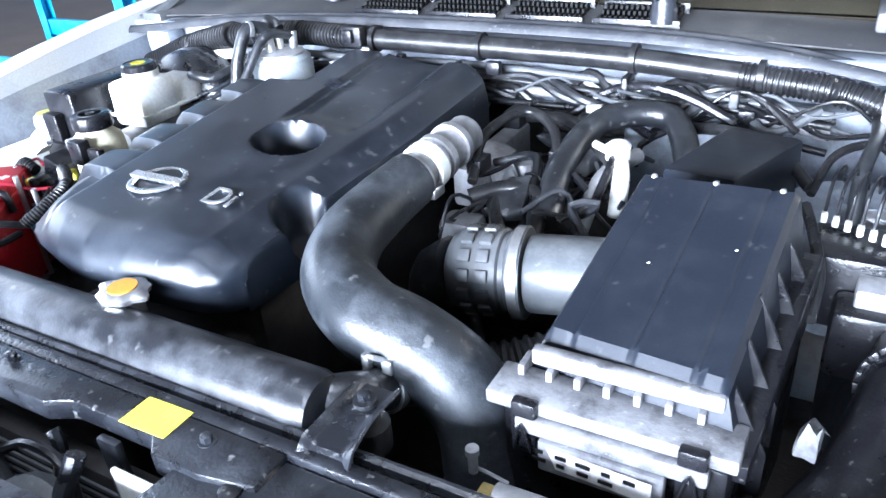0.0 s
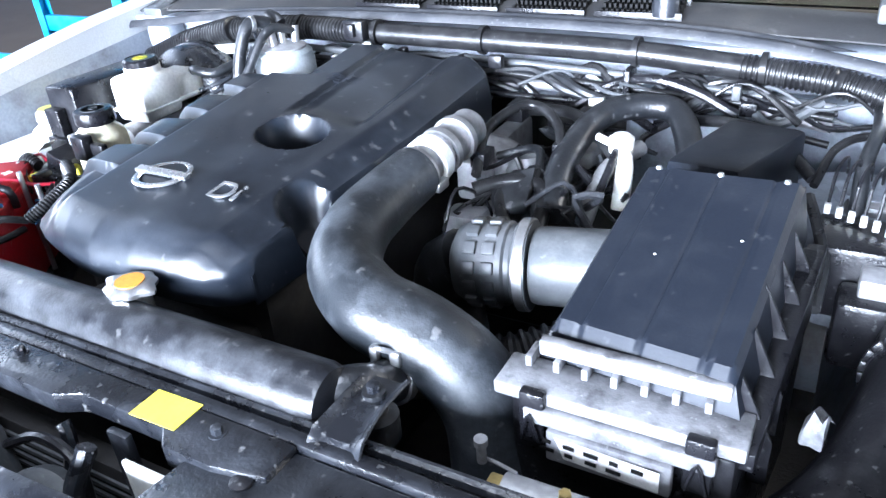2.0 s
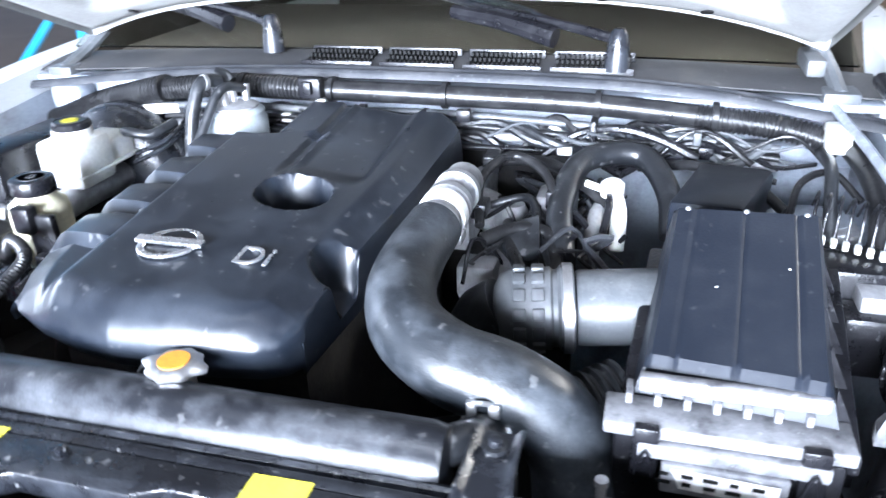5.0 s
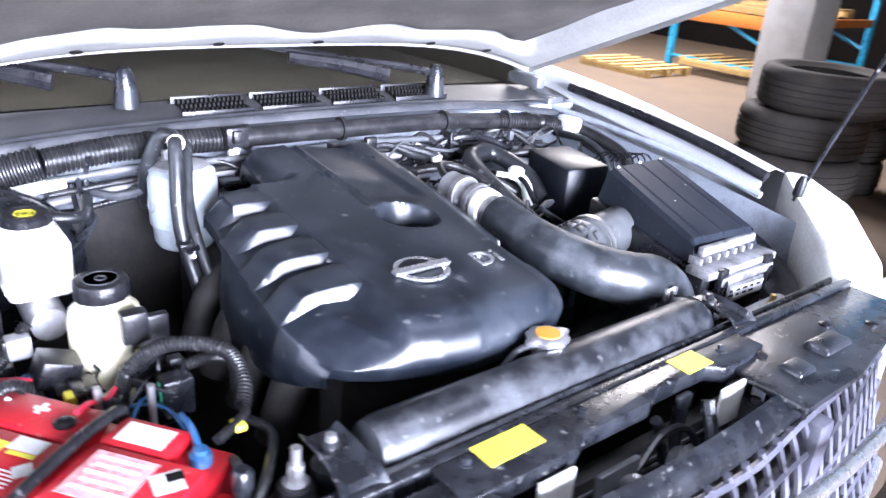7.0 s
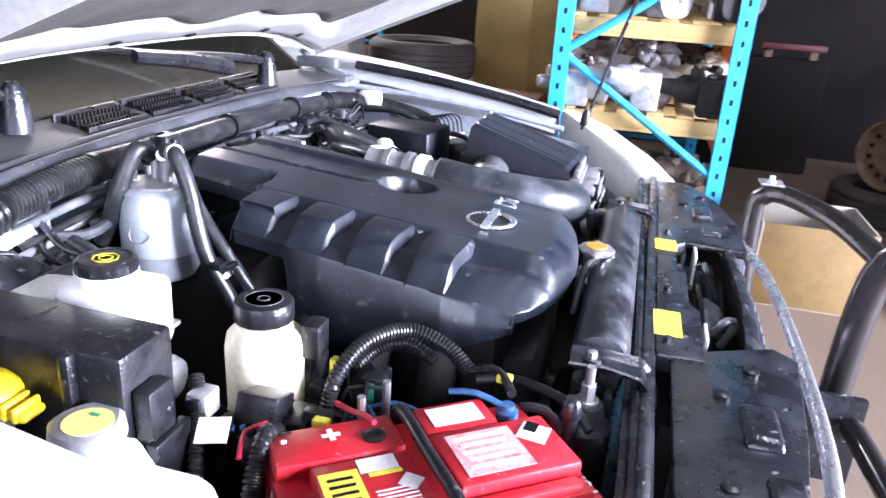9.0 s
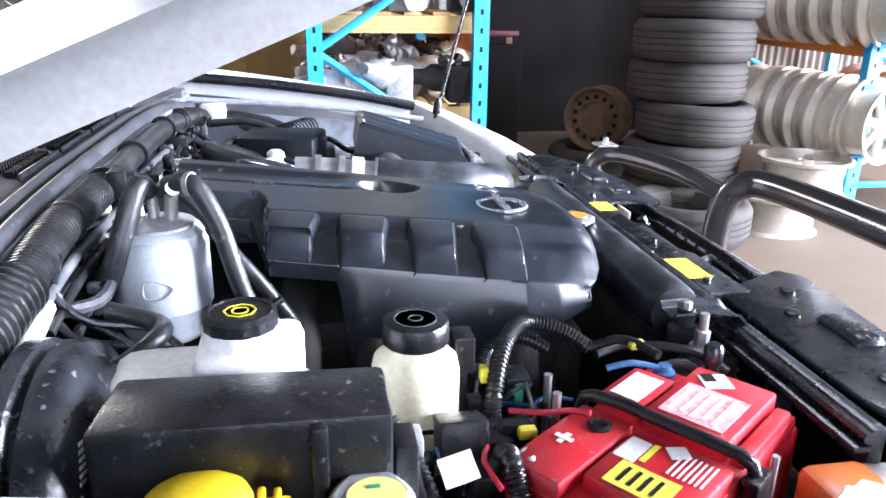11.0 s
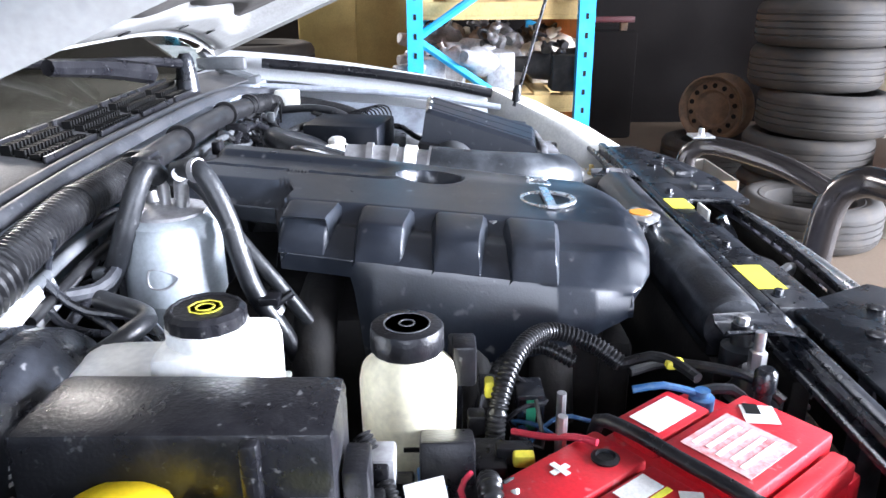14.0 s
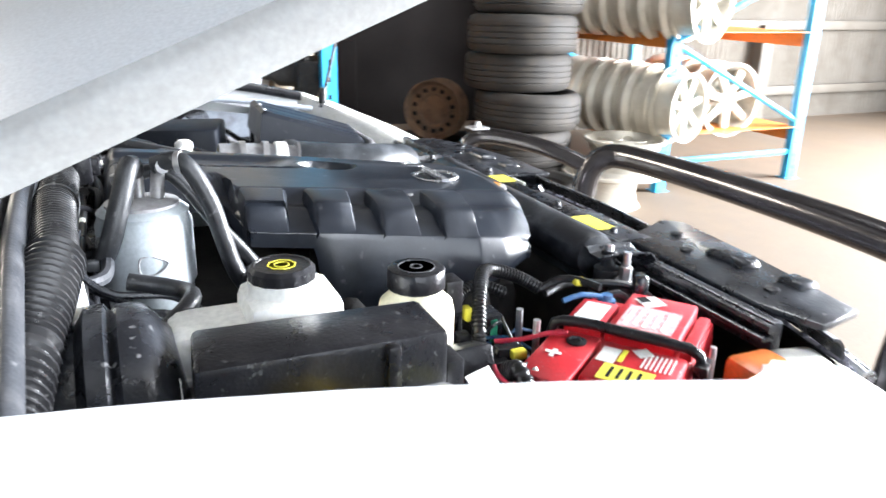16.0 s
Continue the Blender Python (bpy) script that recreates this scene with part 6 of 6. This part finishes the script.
def rim(at, ry, rz, name="wheel_rim"):
    o = thing(name, (0, 0, 0), "dusty bare alloy wheel rim", "wheel rim", "wheel rims")
    prof = [(0.20, -0.10), (0.215, -0.10), (0.215, -0.085), (0.185, -0.06), (0.175, 0.0), (0.185, 0.07), (0.215, 0.085), (0.215, 0.10), (0.20, 0.10), (0.18, 0.07), (0.168, 0.0), (0.178, -0.06)]
    bm = lathe(prof + [prof[0]], 44)
    bmesh.ops.delete(bm, geom=[f for f in bm.faces if len(f.verts) > 8], context="FACES")
    part("barrel", bm, RIM, o)
    part("hub", lathe([(0.06, 0.04), (0.062, 0.075), (0.03, 0.085), (0.028, 0.08)], 24), RIM, o)
    for k in range(7):
        part("spoke", box(0.045, 0.185, -0.022, 0.022, 0.05, 0.078, 0.006, Matrix.Rotation(2 * math.pi * k / 7, 4, "Z")), RIM, o)
    o.matrix_basis = Matrix.Translation(at) @ pose(0, 0, 0, 0, ry, rz)
    return o


def rimpose(x, y, z, rz, tilt=90):
    return Matrix.Translation((x, y, z)) @ Matrix.Rotation(radians(rz), 4, "Z") @ Matrix.Rotation(radians(tilt), 4, "Y") @ Matrix.Scale(1.15, 4)


r0 = rim((0, 0, 0), 0, 0)
r0.matrix_basis = rimpose(3.02, -2.98, 0.64, 200)
for k in range(1, 6):
    copy_thing(r0, rimpose(3.02 + 0.17 * k, -2.98 + 0.035 * k, 0.64, 200))
for k in range(7):
    copy_thing(r0, rimpose(3.02 + 0.19 * k, -3.05 + 0.03 * k, 1.37, 200))
for k in range(4):
    copy_thing(r0, rimpose(3.3 + 0.2 * k, -3.65, 0.64, 180))
w0 = thing("steel_wheel", (0, 0, 0), "bare brown steel wheel rim standing on a tyre", "wheel rim")
wb = lathe([(0.20, -0.09), (0.215, -0.09), (0.215, -0.08), (0.18, -0.05), (0.17, 0.0), (0.18, 0.06), (0.215, 0.08), (0.215, 0.09), (0.205, 0.09), (0.185, 0.065), (0.16, 0.0), (0.178, -0.06), (0.20, -0.09)], 40)
bmesh.ops.delete(wb, geom=[f for f in wb.faces if len(f.verts) > 8], context="FACES")
part("barrel", wb, RUST, w0)
part("disc", lathe([(0.182, 0.02), (0.175, 0.05), (0.12, 0.055), (0.10, 0.03), (0.06, 0.03), (0.03, 0.03)], 36), RUST, w0)
parts("vent_hole", [lathe([(0.016, 0), (0.016, 0.004)], 12, (0.148 * math.cos(a), 0.148 * math.sin(a), 0.053)) for a in [2 * math.pi * k / 14 for k in range(14)]], INK, w0)
w0.matrix_basis = rimpose(4.45, -1.72, 0.464, 135)
copy_thing(t0, pose(4.45, -1.72, 0.0, 0, 0, 40))
copy_thing(r0, rimpose(2.95, -2.35, 0.10, 20, 0))
copy_thing(r0, rimpose(3.0, -2.55, 0.31, 60, 0))
solo("rim_shelf", box(3.05, 5.2, -4.29, -2.90, 0.42, 0.424, 0), ORBEAM, "orange sheet shelf in the rack", "shelf", smooth=False)
solo("rim_shelf", box(3.05, 5.2, -4.29, -2.90, 1.15, 1.154, 0), ORBEAM, "orange sheet shelf in the rack", "shelf", smooth=False)
solo("rim_stand", box(4.2, 4.7, -1.92, -1.52, 0.0, 0.035, 0.003), WOOD, "scrap board under the steel wheel", "board")

tc_ = thing("tan_cabinet", (5.5, 0.95, 0), "tan painted metal cabinet with a paper notice", "cabinet")
part("body", box(5.55, 6.05, 0.55, 1.55, 0.0, 2.4, 0.012), TAN, tc_)
for y0 in (0.57, 1.06):
    part("door", box(5.538, 5.550, y0, y0 + 0.47, 0.06, 2.36, 0.004), TAN, tc_)
part("notice", plate((5.536, 1.30, 1.42), (0, -1, 0), (0, 0, 1), 0.21, 0.15, 0.002), PAPER, tc_, "pale paper notice", smooth=False)
bxw = thing("wooden_crate", (5.17, 1.1, 0), "brown wooden crate beside the cabinet", "crate")
for k in range(4):
    part("board", box(4.95, 5.40, 0.85, 1.35, 0.13 * k, 0.13 * k + 0.12, 0.005), RUST, bxw)
cb = thing("cardboard_box", (2.75, -1.0, 0), "pale open cardboard box with a tan front on the floor", "box", shift=(0.0, 0.12, 0.0))
CARD = mat("pale_cardboard", (0.24, 0.215, 0.18), 0.8, 0, 0.5, 6, 0.1, (0.16, 0.14, 0.11), 90)
parts("side", (box(2.50, 3.00, -1.26, -1.25, 0.004, 0.42, 0.001), box(2.50, 3.00, -0.75, -0.74, 0.004, 0.42, 0.001), box(2.99, 3.00, -1.25, -0.75, 0.004, 0.42, 0.001)), CARD, cb)
part("front", box(2.50, 2.51, -1.25, -0.75, 0.004, 0.42, 0.001), mat("tan_printed_card", (0.17, 0.105, 0.03), 0.7, 0, 0.5, 8, 0.1, (0.10, 0.06, 0.02), 90), cb, "tan printed front")
part("base", box(2.50, 3.00, -1.26, -0.74, 0.0, 0.004, 0), CARD, cb)
sc = thing("red_machine", (5.9, -0.8, 0), "machine with a dull red bar, its body coloured black as if unlit", "machine")
# Body shares the walls' near-black, so it sinks into painted gloom.
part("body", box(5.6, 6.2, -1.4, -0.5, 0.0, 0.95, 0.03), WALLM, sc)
part("red_bar", box(5.56, 5.60, -1.35, -0.85, 1.02, 1.07, 0.01), mat("dull_red_paint", (0.07, 0.008, 0.01), 0.5), sc, "dull red bar")
parts("post", (box(5.6, 5.66, -1.3, -1.24, 0.95, 1.03, 0.005), box(5.6, 5.66, -0.95, -0.89, 0.95, 1.03, 0.005)), RUST, sc)

rack(-5.0 + 0.35, -2.6, (2.2, 3.1), (0.5, 1.3), 2.6, BLUE, "pallet_rack")
